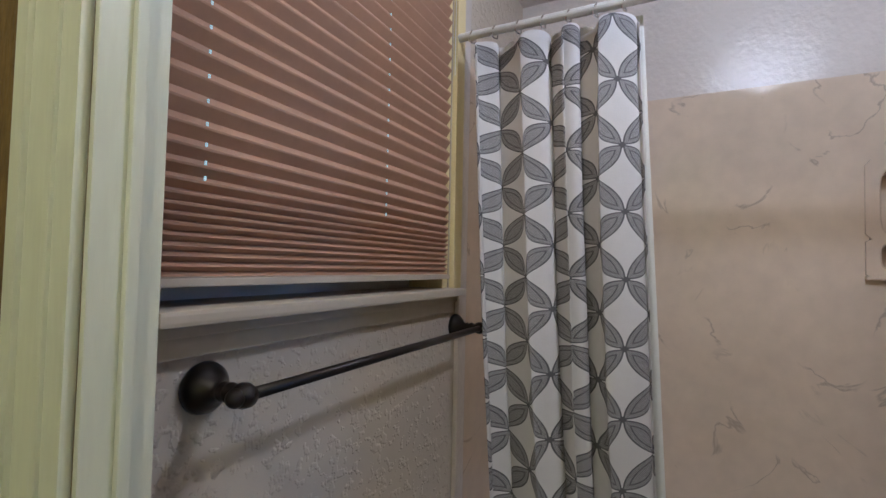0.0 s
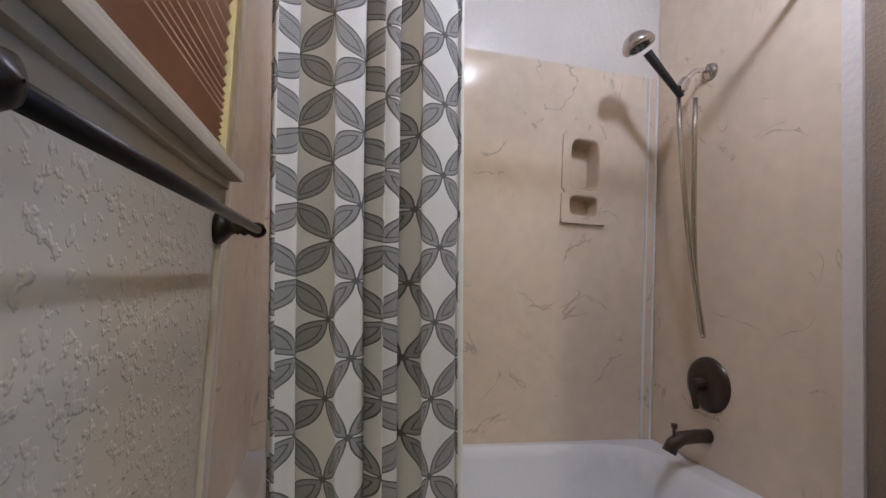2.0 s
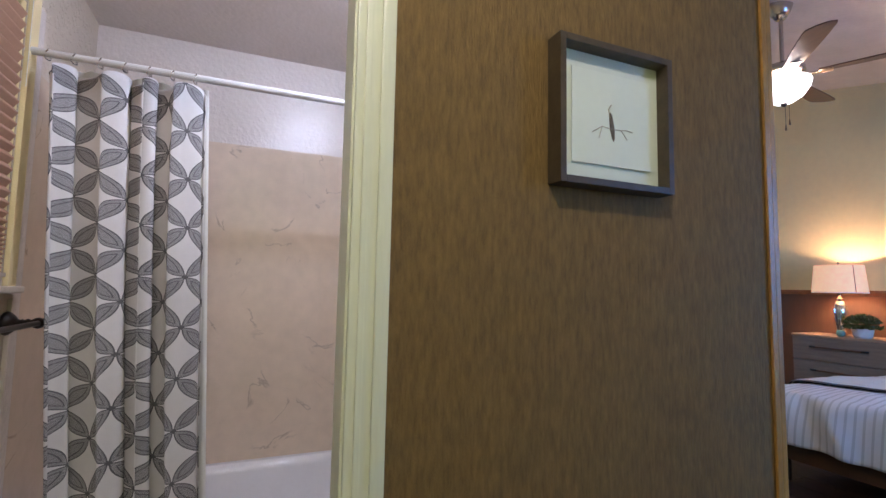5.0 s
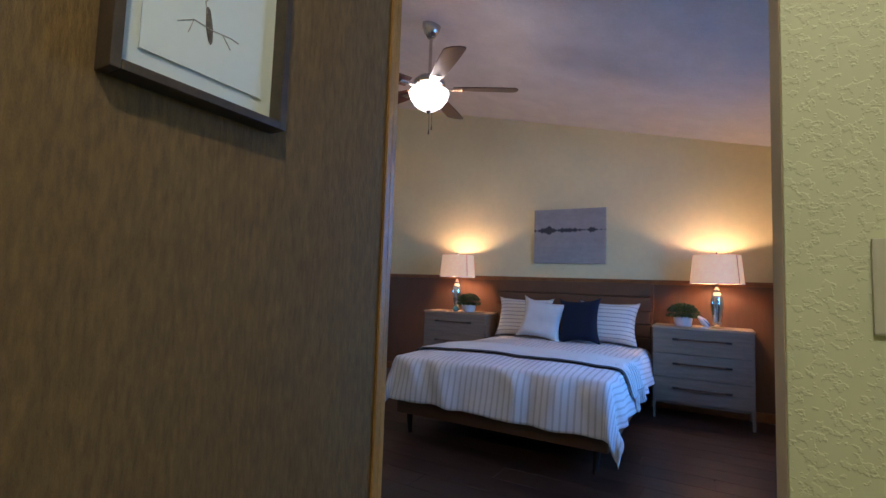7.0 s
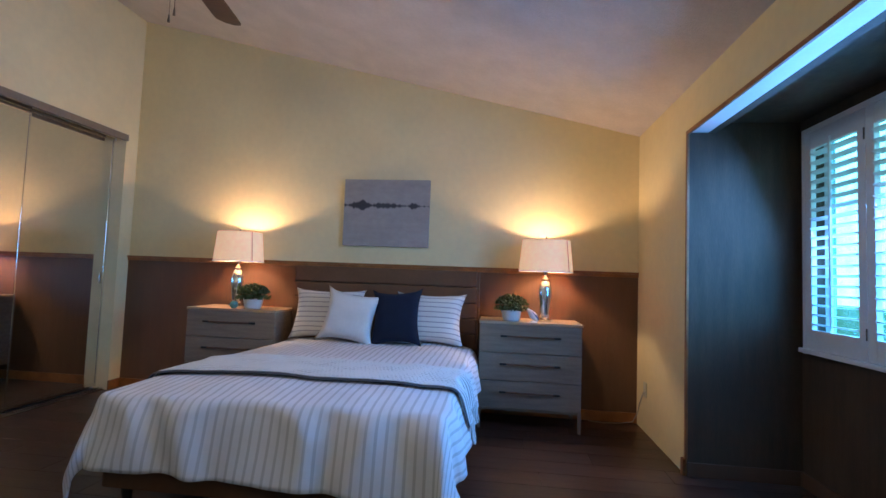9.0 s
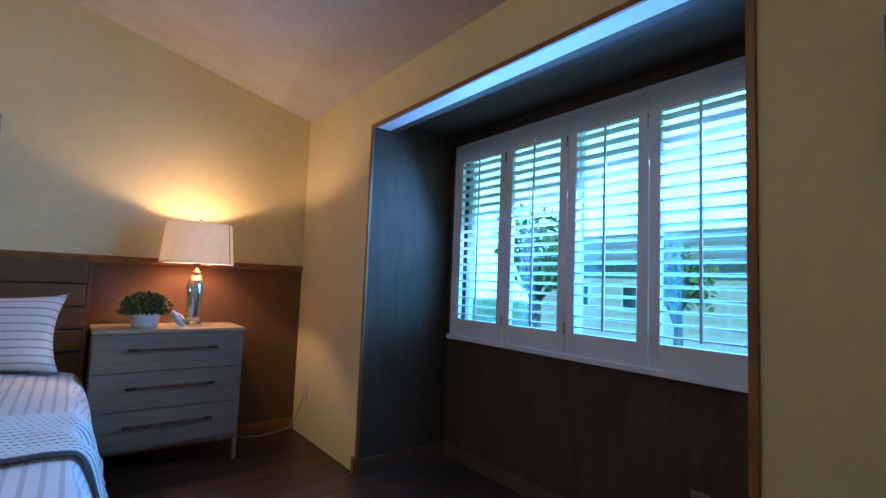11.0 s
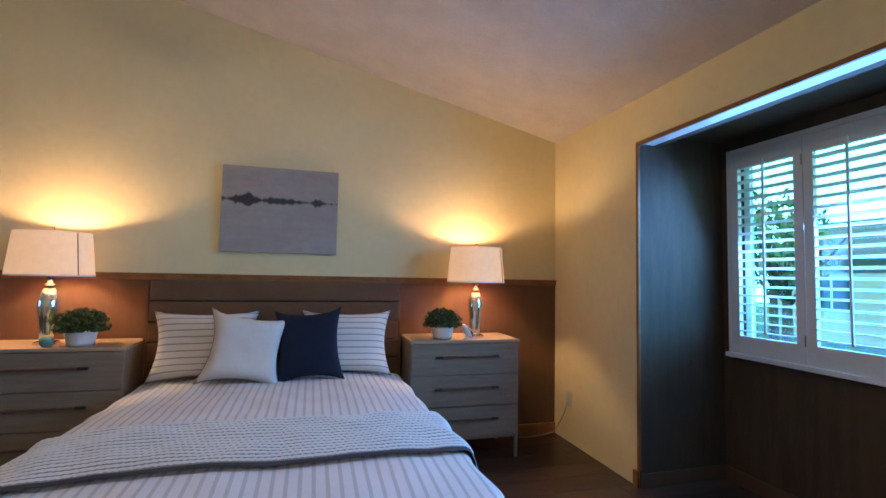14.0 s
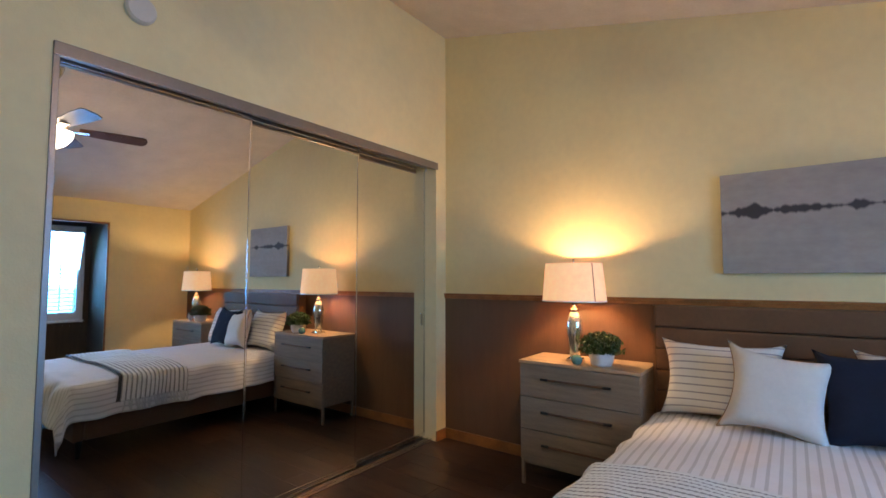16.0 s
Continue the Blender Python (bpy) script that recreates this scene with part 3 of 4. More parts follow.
def tree(at, h, seed):
    t = thing("tree", at, "broadleaf garden tree outside the window", "tree", "garden trees")
    rnd = random.Random(seed)
    bm = bmesh.new()
    tube(bm, (0, 0, 0), (0, 0, h * 0.5), 0.11, 0.07, 8)
    for i in range(7):
        a = rnd.uniform(0, 6.28)
        tube(bm, (0, 0, h * rnd.uniform(0.3, 0.5)), (math.cos(a) * h * 0.25, math.sin(a) * h * 0.25, h * rnd.uniform(0.6, 0.85)), 0.05, 0.015, 6)
    part("trunk", bm, M_BARK, t)
    bm = bmesh.new()
    for i in range(480):
        d = Vector((rnd.gauss(0, 1), rnd.gauss(0, 1), rnd.gauss(0, 1))).normalized() * rnd.uniform(0.35, 1) * (0.75 + 0.3 * noise.noise(Vector((i * 0.37, seed, 0))))
        c = Vector((d.x * h * 0.33, d.y * h * 0.33, h * 0.68 + d.z * h * 0.3))
        m = Matrix.Translation(c) @ Euler((rnd.uniform(0, 6), rnd.uniform(0, 6), rnd.uniform(0, 6))).to_matrix().to_4x4()
        s = rnd.uniform(0.06, 0.13)
        q = [m @ Vector(p) for p in ((-s, 0, 0), (0, -s * 0.5, s * 0.15), (s, 0, 0), (0, s * 0.5, s * 0.15))]
        bm.faces.new([bm.verts.new(p) for p in q])
    part("crown", bm, M_TREELEAF, t)
    return t


# emitting cyan panel stands in for the overexposed daylight beyond the garden
M_BACKGLOW = material("glowing_backdrop", (0.50, 0.86, 1.0), 1.0, vary=0.25, scale=0.5, emit=5.0)
tagged(part("backdrop", boxes((40, 40.2, -60, 90, -0.6, 40)), M_BACKGLOW), "glowing panel standing in for the bright distance", "", "", "structure")
tree((7.5, 8.6, -0.6), 3.6, 3)
tree((8.8, 6.2, -0.6), 3.0, 5)
tree((9.5, 10.5, -0.6), 4.6, 8)
tree((8.2, 3.6, -0.6), 2.6, 11)
h = thing("house", (15, 9, -0.6), "pale stucco neighbour house with low roof", "house")
part("wall", boxes((0, 6, -8, 6, 0, 2.7)), M_HOUSE, h)
part("roof", prism(bmesh.new(), [(-0.5, 2.7), (6.5, 2.7), (3, 4.2)], -8.5, 6.5), M_ROOF, h)
for y in (-6, -3, 1.5, 4):
    w = part("window", boxes((-0.04, 0.0, y - 0.6, y + 0.6, 1.0, 2.1)), M_WHITE, h)
    part("pane", boxes((-0.05, -0.041, y - 0.52, y - 0.04, 1.08, 2.02), (-0.05, -0.041, y + 0.04, y + 0.52, 1.08, 2.02)), M_GLASSDARK, w)

# ---- bed ----
BCX = -1.165
bed = thing("bed", (BCX, 4.4, 0), "queen bed with brown upholstered channel headboard and frame", "bed")
for z0, z1 in ((0.3, 0.42), (0.425, 0.55), (0.555, 0.68), (0.685, 0.81), (0.815, 0.94), (0.945, 1.075), (1.08, 1.215)):
    part("headboard_channel", boxes((-0.81, 0.81, 0.94, 1.045, z0, z1), bevel=0.014), M_HEAD, bed, smooth=False)
part("headboard_side", boxes((-0.83, -0.811, 0.95, 1.05, 0.05, 1.21), bevel=0.004), M_HEAD, bed)
part("headboard_side", boxes((0.811, 0.83, 0.95, 1.05, 0.05, 1.21), bevel=0.004), M_HEAD, bed)
part("rail", boxes((-0.78, 0.78, -1.06, -0.99, 0.15, 0.36), bevel=0.012), M_HEAD, bed)
part("rail", boxes((-0.78, -0.72, -0.989, 0.94, 0.15, 0.36), bevel=0.01), M_HEAD, bed)
part("rail", boxes((0.72, 0.78, -0.989, 0.94, 0.15, 0.36), bevel=0.01), M_HEAD, bed)
part("slat_base", boxes((-0.72, 0.72, -0.985, 0.93, 0.28, 0.33)), M_BLACK, bed)
for x, y in ((-0.7, -1.0), (0.7, -1.0), (-0.7, 0.85), (0.7, 0.85)):
    part("leg", tube(bmesh.new(), (x * 0.985, y, 0), (x, y, 0.15), 0.015, 0.025), M_BLACK, bed)
tagged(part("mattress", boxes((BCX - 0.75, BCX + 0.75, 3.4, 5.33, 0.331, 0.55), bevel=0.05), M_CUSHION), "white mattress on the bed frame", "mattress")

TOPZ = 0.585


def drape(s, y, lift=0.0, hw=0.765, foot=3.33):
    """Where cloth at s across and y along the bed comes to lie, hanging at the sides and the foot."""
    ox = max(0.0, abs(s) - hw)
    oy = max(0.0, foot - y)
    o = math.hypot(ox, oy)
    r = 0.07
    drop = o - r * (1 - math.exp(-o / r)) * 0.9
    push = (1 - math.exp(-o / r)) * r * 0.9
    fold = 0.015 * math.sin(s * 17 + 3 * noise.noise((s * 3, y * 3, 1))) * min(1, oy / 0.1) + 0.016 * math.sin(y * 17 + 2 * noise.noise((s * 3, y * 3, 4))) * min(1, ox / 0.1)
    flare = 0.16
    dx = math.copysign(1, s) * ((ox / o if o else 0) * (push + flare * drop) + (fold if ox > oy else 0))
    dy = (oy / o if o else 0) * (push + flare * drop) + (fold if oy >= ox and oy else 0)
    x = math.copysign(min(abs(s), hw), s) + dx
    yy = max(y, foot) - dy
    crown = 0.03 * (1 - (min(abs(s), hw) / hw) ** 4) * min(1.0, max(0.0, (max(y, foot) - foot) / 0.3))
    wr = 0.014 * noise.noise((s * 2.2, y * 2.2, 0.3)) + 0.007 * noise.noise((s * 7, y * 7, 7)) + 0.007 * (0.5 - abs(noise.noise((s * 5 + y * 2, y * 3.5, 11))))
    z = TOPZ + crown + wr - drop
    return Vector((BCX + x * (1 + lift * 0.6), yy - lift * (1 if oy else 0), max(z + lift, 0.012)))


def duvet_point(u, v):
    s = -1.09 + 2.18 * u
    y = 2.955 + (5.2 - 2.955) * v
    if y < 3.0 and abs(s) > 0.9:
        y -= 0.06 * (abs(s) - 0.9) / 0.19
    return drape(s, y)


dv = tagged(part("duvet", sheet(duvet_point, 130, 120, lambda u, v: (2.18 * u, 2.25 * v)), M_DUVET, smooth=True), "white duvet with thin grey stripes draped over the bed", "duvet")
sol = dv.modifiers.new("thick", "SOLIDIFY")
sol.thickness, sol.offset = 0.012, -1

throw = thing("throw_blanket", (0, 0, 0), "chunky grey knitted throw with fringe across the bed", "blanket")
TY0, TY1 = 3.62, 4.12


def throw_point(u, v):
    s = -1.02 + 2.04 * u
    y = TY0 + 0.10 * u + (TY1 - TY0) * v + 0.03 * math.sin(u * 7)
    p = drape(s, y, 0.012)
    p.z += 0.012 * abs(math.sin(v * math.pi * 15)) + 0.003 * abs(math.sin(u * 2.04 / 0.022 * math.pi + (int(v * 15) % 2) * 1.57))
    return p


part("knit", sheet(throw_point, 240, 90, lambda u, v: ((TY1 - TY0) * v + 0.005, 2.04 * u)), M_KNITROW, throw, smooth=True)


def throw_edge(u, v):
    s = -1.02 + 2.04 * u
    p = drape(s, TY0 - 0.03 + 0.10 * u + 0.028 * v + 0.03 * math.sin(u * 7), 0.016)
    p.z += 0.008 * math.sin(v * math.pi)
    return p


part("edge_band", sheet(throw_edge, 160, 5), M_KNITDARK, throw, "dark knitted edge band", smooth=True)
for side in (-1, 1):
    bm = bmesh.new()
    for i in range(22):
        y = TY0 + (0.1 if side > 0 else 0) + (TY1 - TY0) * (i + 0.5) / 22 + 0.02
        rnd = random.Random(i * 7 + side)
        j = rnd.uniform(-0.015, 0.015)
        pts = [drape(side * (1.01 + 0.012 * k), y + j * k / 5, 0.016 + 0.004 * math.sin(k)) for k in range(9)]
        pipe(bm, pts, 0.007, 6)
    part("fringe", bm, M_KNIT, throw, "knotted tassel fringe", smooth=True)


def pillow(name, at, w, hgt, thick, mat, lean, turn, label, piping=False, cut=0.34, roll=0.0):
    t = thing(name, at, label, "pillow", "bed pillows")
    q = Euler((radians(-lean), 0, radians(turn))).to_matrix() @ Matrix.Rotation(radians(roll), 3, "Y")
    t.matrix_world = Matrix.Translation(at) @ q.to_4x4()

    def face(sign):
        def f(u, v):
            a, b = 2 * u - 1, 2 * v - 1
            pinch = 1 - cut * 0.45 * (1 - b * b) * abs(a) ** 3
            pinchz = 1 - cut * 0.45 * (1 - a * a) * abs(b) ** 3
            d = thick * 0.5 * ((1 - a ** 4) * (1 - b ** 4)) ** 0.6 * (1 + 0.12 * noise.noise((a * 2, b * 2, at[0] * 5 + sign)))
            top = -0.03 * (1 - abs(a)) if b > 0.9 else 0
            return Vector((a * w / 2 * pinch, sign * d, hgt / 2 + b * hgt / 2 * pinchz + top * (b - 0.9) * 10))
        return f

    bm = sheet(face(-1), 26, 22, lambda u, v: (v * hgt, u * w))
    sheet(face(1), 26, 22, lambda u, v: (v * hgt, u * w), bm)
    bmesh.ops.remove_doubles(bm, verts=bm.verts[:], dist=0.0004)
    bmesh.ops.recalc_face_normals(bm, faces=bm.faces[:])
    part("cover", bm, mat, t, smooth=True)
    if piping:
        f = face(-1)
        loop = [f(i / 20, 0) for i in range(21)] + [f(1, i / 20) for i in range(1, 21)] + [f(1 - i / 20, 1) for i in range(1, 21)] + [f(0, 1 - i / 20) for i in range(1, 20)]
        part("piping", pipe(bmesh.new(), loop + [loop[0]], 0.004, 6), M_PIPING, t, "tan piping", smooth=True)
    return t


pillow("pillow", (-1.60, 5.12, 0.60), 0.62, 0.45, 0.2, M_SHAM, 20, 3, "white sham pillow with fine dark stripes")
pillow("pillow", (-0.74, 5.12, 0.60), 0.60, 0.45, 0.2, M_SHAM, 20, -4, "white sham pillow with fine dark stripes")
pillow("cushion", (-1.37, 4.93, 0.60), 0.47, 0.45, 0.19, M_CUSHION, 18, 8, "off-white square cushion with tan piping", True, 0.5, 9)
pillow("cushion", (-0.965, 4.97, 0.60), 0.42, 0.47, 0.14, M_NAVY, 18, -3, "navy blue velvet square cushion", False, 0.4, -4)


# ---- dressers ----
def dresser(at):
    t = thing("nightstand_dresser", at, "grey-washed three-drawer dresser with bar handles", "dresser", "bedside dressers")
    w, d = 0.79, 0.40
    part("body", boxes((0, w, 0.012, d, 0.16, 0.808), bevel=0.003), M_DRESSER, t)
    part("top", boxes((-0.006, w + 0.006, -0.004, d, 0.8085, 0.828), bevel=0.003), M_DRESSERTOP, t, "light oak top")
    for z0, z1 in ((0.165, 0.37), (0.376, 0.585), (0.591, 0.803)):
        dr = part("drawer", boxes((0.004, w - 0.004, -0.004, 0.011, z0, z1), bevel=0.002), M_DRESSER, t)
        z = (z0 + z1) / 2 + 0.02
        bm = bmesh.new()
        tube(bm, (0.19, -0.026, z), (w - 0.19, -0.026, z), 0.0065)
        part("handle", bm, M_HANDLE, dr, "leather-wrapped bar handle")
        for x0, x1 in ((0.165, 0.215), (w - 0.215, w - 0.165)):
            bm = bmesh.new()
            tube(bm, (x0, -0.026, z), (x1, -0.026, z), 0.008)
            tube(bm, ((x0 + x1) / 2, -0.026, z), ((x0 + x1) / 2, -0.003, z), 0.005)
            part("handle_mount", bm, M_BLACK, dr, "black metal mount")
    for x in (0.012, w - 0.012):
        for y in (0.016, d - 0.016):
            part("leg", boxes((x - 0.011, x + 0.011, y - 0.011, y + 0.011, 0, 0.175), bevel=0.003), M_DRESSER, t)
    part("apron", boxes((0.02, w - 0.02, 0.012, 0.03, 0.14, 0.16)), M_DRESSER, t)
    return t


ds = dresser((-0.312, 5.075, 0))
copy_thing(ds, pose(-2.79, 5.055, 0))


def table_lamp(at):
    t = thing("table_lamp", at, "lit table lamp, mercury glass base, cream oval shade", "lamp", "bedside lamps")
    part("foot", boxes((-0.05, 0.05, -0.05, 0.05, 0, 0.016), bevel=0.004), M_CHROMEB, t)
    part("base", lathe([(0.001, 0.016), (0.034, 0.017), (0.036, 0.06), (0.046, 0.14), (0.055, 0.21), (0.052, 0.26), (0.036, 0.315), (0.02, 0.335), (0.001, 0.336)], 28), M_GLASS, t, "mercury glass teardrop base", smooth=True)
    part("neck", lathe([(0.001, 0.336), (0.028, 0.337), (0.026, 0.35), (0.014, 0.356), (0.014, 0.385), (0.02, 0.39), (0.02, 0.43), (0.001, 0.43)], 20), M_CHROME, t, smooth=True)
    sh = part("shade", lathe([(0.218, 0.402), (0.192, 0.66)], 48, 1, 0.8), M_SHADE, t, "cream linen shade", smooth=True)
    part("shade_trim", lathe([(0.2165, 0.3995), (0.2195, 0.3995), (0.2187, 0.408), (0.2165, 0.408)], 48, 1, 0.8), M_WHITE, sh)
    part("seam", tube(bmesh.new(), (0.172, -0.107, 0.405), (0.1515, -0.0945, 0.657), 0.0035, None, 6), M_PIPING, sh, "dark seam")
    bm = lathe([(0.001, 0.672), (0.008, 0.676), (0.006, 0.69), (0.001, 0.694)], 12)
    tube(bm, (-0.19, 0, 0.655), (0.19, 0, 0.655), 0.002, None, 6)
    tube(bm, (0, 0, 0.43), (0, 0, 0.675), 0.003, None, 6)
    part("finial", bm, M_CHROME, t)
    return t


tl = table_lamp((0.205, 5.25, 0.828))
copy_thing(tl, pose(-2.47, 5.25, 0.828, 0, 0, 4))


def plant(at, seed):
    t = thing("potted_plant", at, "bushy green boxwood plant in white ceramic bowl", "plant", "bedside plants")
    part("pot", lathe([(0.001, 0), (0.058, 0.001), (0.07, 0.02), (0.082, 0.085), (0.084, 0.092), (0.078, 0.092), (0.07, 0.07), (0.001, 0.07)], 26), M_POT, t, smooth=True)
    rnd = random.Random(seed)
    bm = bmesh.new()
    for i in range(2200):
        d = Vector((rnd.gauss(0, 1), rnd.gauss(0, 1), abs(rnd.gauss(0, 1)))).normalized() * rnd.uniform(0.4, 1.05)
        c = Vector((d.x * 0.137, d.y * 0.12, 0.108 + d.z * 0.1 - (0.02 if d.z < 0.25 else 0)))
        m = Matrix.Translation(c) @ Euler((rnd.uniform(0, 6), rnd.uniform(0, 6), rnd.uniform(0, 6))).to_matrix().to_4x4()
        s = rnd.uniform(0.009, 0.016)
        bm.faces.new([bm.verts.new(m @ Vector(p)) for p in ((-s, 0, 0), (0, -s * 0.6, s * 0.2), (s, 0, 0), (0, s * 0.6, s * 0.2))])
    part("foliage", bm, M_LEAF, t, "dense small leaves")


plant((-0.066, 5.18, 0.828), 1)
plant((-2.26, 5.16, 0.828), 2)
tagged(part("ornament_ball", lathe([(0.001, 0), (0.022, 0.004), (0.034, 0.022), (0.034, 0.04), (0.024, 0.058), (0.001, 0.064)], 20, at=(-2.40, 5.1, 0.828)), M_TEAL, smooth=True), "small teal glazed ornament ball", "ornament")
brd = thing("bird_figurine", (0.105, 5.13, 0.828), "small white and blue ceramic bird ornament", "ornament", turn=35)
bm = lathe([(0.001, -0.07), (0.012, -0.06), (0.026, -0.02), (0.03, 0.01), (0.022, 0.04), (0.016, 0.055), (0.014, 0.07), (0.001, 0.08)], 16)
bmesh.ops.transform(bm, matrix=pose(0, 0, 0.052, 0, -48, 0), verts=bm.verts[:])
part("body", bm, M_POT, brd, smooth=True)
bm = lathe([(0.001, -0.065), (0.012, -0.05), (0.02, -0.01), (0.012, 0.03), (0.001, 0.045)], 12, 0.5, 1.2)
bmesh.ops.transform(bm, matrix=pose(0.0, -0.012, 0.058, 0, -48, 0), verts=bm.verts[:])
part("wing", bm, M_BIRDBLUE, brd, "blue wing", smooth=True)
part("stand", lathe([(0.001, 0), (0.03, 0), (0.028, 0.008), (0.001, 0.012)], 16), M_POT, brd)

cv = thing("canvas_painting", (-1.6, 5.46, 1.413), "grey misty lake canvas painting on the wall", "painting")
part("canvas", boxes((0, 0.79, 0, 0.035, 0, 0.608), bevel=0.003), M_CANVAS, cv)


# ---- ceiling fan ----
fan = thing("ceiling_fan", (-1.66, 3.18, 2.42), "five-blade brown ceiling fan with lit glass bowl", "ceiling fan")
top = ceil_z(-1.66) - 2.42
part("canopy", lathe([(0.001, top - 0.1), (0.03, top - 0.1), (0.055, top - 0.06), (0.07, top - 0.016), (0.07, top + 0.02), (0.001, top + 0.02)], 24), M_CHROME, fan, smooth=True)
part("downrod", tube(bmesh.new(), (0, 0, 0.25), (0, 0, top - 0.09), 0.012), M_CHROME, fan)
part("motor", lathe([(0.001, 0.275), (0.028, 0.275), (0.04, 0.262), (0.09, 0.25), (0.118, 0.225), (0.12, 0.2), (0.1, 0.182), (0.075, 0.178), (0.075, 0.168), (0.06, 0.158), (0.001, 0.158)], 32), M_CHROME, fan, smooth=True)
part("bowl", lathe([(0.001, 0.0), (0.05, 0.008), (0.105, 0.045), (0.14, 0.095), (0.15, 0.135), (0.145, 0.145)], 32), M_BOWL, fan, "glowing frosted glass bowl", smooth=True)
part("bowl_finial", lathe([(0.001, -0.02), (0.012, -0.015), (0.022, 0.002), (0.001, 0.006)], 14), M_DARKBRONZE, fan, smooth=True)
for x in (-0.012, 0.012):
    ln = 0.12 if x < 0 else 0.09
    bm = tube(bmesh.new(), (x, 0.03, -0.01 - ln), (x, 0.03, 0.02), 0.0015, None, 6)
    tube(bm, (x, 0.03, -0.045 - ln), (x, 0.03, -0.01 - ln), 0.006, 0.003, 8)
    part("pull_chain", bm, M_DARKBRONZE, fan)
for k in range(5):
    a = radians(28 + 72 * k)
    rot = Matrix.Rotation(a, 4, "Z")

    def blade(u, v):
        r = 0.18 + 0.48 * u
        w = (0.05 + 0.024 * math.sin(min(u * 1.25, 1) * 1.57)) * (1 if u < 0.93 else math.sqrt(max(0.0, 1 - ((u - 0.93) / 0.075) ** 2)))
        y = (2 * v - 1) * w
        return rot @ Vector((r, y, 0.178 + y * 0.22))

    bl = part("blade", sheet(blade, 24, 6), M_BLADE, fan, "dark walnut fan blade")
    s = bl.modifiers.new("thick", "SOLIDIFY")
    s.thickness = 0.007
    bm = boxes((0.1, 0.25, -0.014, 0.014, 0.16, 0.168), (0.18, 0.25, -0.03, 0.03, 0.162, 0.169), bevel=0.002)
    bmesh.ops.transform(bm, matrix=rot, verts=bm.verts[:])
    part("blade_arm", bm, M_CHROME, bl)

# ---- table and chair by the entry ----
tb = thing("desk", (-1.2, 1.3, 0), "rustic plank-top wooden desk with layered edge", "desk")
for i in range(4):
    part("top_plank", boxes((-1.2, 0, 0.01 + i * 0.16, 0.166 + i * 0.16, 0.715, 0.75), bevel=0.004), M_TABLE, tb)
part("apron", boxes((-1.17, -0.02, 0.03, 0.05, 0.63, 0.714), (-1.17, -0.02, 0.6, 0.62, 0.63, 0.714), (-0.045, -0.02, 0.05, 0.6, 0.63, 0.714), (-1.17, -1.145, 0.05, 0.6, 0.63, 0.714), bevel=0.003), M_TABLE, tb)
part("edge_board", boxes((-0.02, 0.006, 0.0, 0.66, 0.57, 0.64), (-0.02, 0.012, 0.0, 0.66, 0.655, 0.712), bevel=0.004), M_TABLE, tb)
for x in (-1.14, -0.05):
    for y in (0.06, 0.59):
        part("leg", tube(bmesh.new(), (x, y, 0), (x, y, 0.63), 0.014, 0.024), M_BLACK, tb)
ch = thing("dining_chair", (-1.68, 2.08, 0), "beige upholstered chair with curved tall back", "chair", turn=-48)


def chair_back(sign):
    def f(u, v):
        a = 2 * u - 1
        z = 0.44 + 0.5 * v - 0.03 * a * a * v
        y = 0.20 + 0.13 * v + sign * 0.032 * (1 - 0.3 * a * a) * min(1, (1 - v) * 12 + 0.15) - 0.05 * a * a
        return Vector((a * (0.21 + 0.01 * v), y, z))
    return f


bm = sheet(chair_back(-1), 14, 16)
sheet(chair_back(1), 14, 16, None, bm)
bnd = [e for e in bm.edges if e.is_boundary]
bmesh.ops.bridge_loops(bm, edges=bnd)
bmesh.ops.recalc_face_normals(bm, faces=bm.faces[:])
part("backrest", bm, M_CHAIR, ch, smooth=True)
part("seat", boxes((-0.22, 0.22, -0.22, 0.2, 0.38, 0.48), bevel=0.03), M_CHAIR, ch)
for x, y, k in ((-0.18, -0.18, 0), (0.18, -0.18, 0), (-0.18, 0.19, 0.07), (0.18, 0.19, 0.07)):
    part("leg", tube(bmesh.new(), (x, y + k, 0), (x, y, 0.385), 0.014, 0.02), M_BLACK, ch)

# ---- things on the walls ----
wm = thing("wall_mirror", (0.997, 1.43, 1.345), "mirror in wide black carved wooden frame", "mirror")
W, H = 0.64, 0.462
part("frame", boxes((-0.035, 0, 0, 0.1, 0, H), (-0.035, 0, W - 0.1, W, 0, H), (-0.035, 0, 0.1, W - 0.1, 0, 0.1), (-0.035, 0, 0.1, W - 0.1, H - 0.1, H), bevel=0.01), M_BLACKWOOD, wm)
part("glass", boxes((-0.02, -0.012, 0.098, W - 0.098, 0.098, H - 0.098)), M_MIRROR, wm)
bm = bmesh.new()
for i in range(36):
    y = 0.088 + (W - 0.176) * i / 35
    for z in (0.09, H - 0.09):
        bmesh.ops.create_icosphere(bm, subdivisions=1, radius=0.005, matrix=pose(-0.036, y, z))
for i in range(1, 20):
    z = 0.09 + (H - 0.18) * i / 20
    for y in (0.088, W - 0.088):
        bmesh.ops.create_icosphere(bm, subdivisions=1, radius=0.005, matrix=pose(-0.036, y, z))
part("beading", bm, M_BLACKWOOD, wm)
sd = thing("smoke_detector", (-3.748, 3.0, 2.685), "round white smoke detector on the wall", "detector")
bm = lathe([(0.001, 0), (0.068, 0), (0.068, 0.022), (0.06, 0.034), (0.001, 0.036)], 28)
bmesh.ops.transform(bm, matrix=pose(0, 0, 0, 0, 90, 0), verts=bm.verts[:])
part("housing", bm, M_WPLASTIC, sd, smooth=False)
vt = thing("wall_vent", (-3.748, 1.62, 2.72), "white slatted wall air vent", "vent")
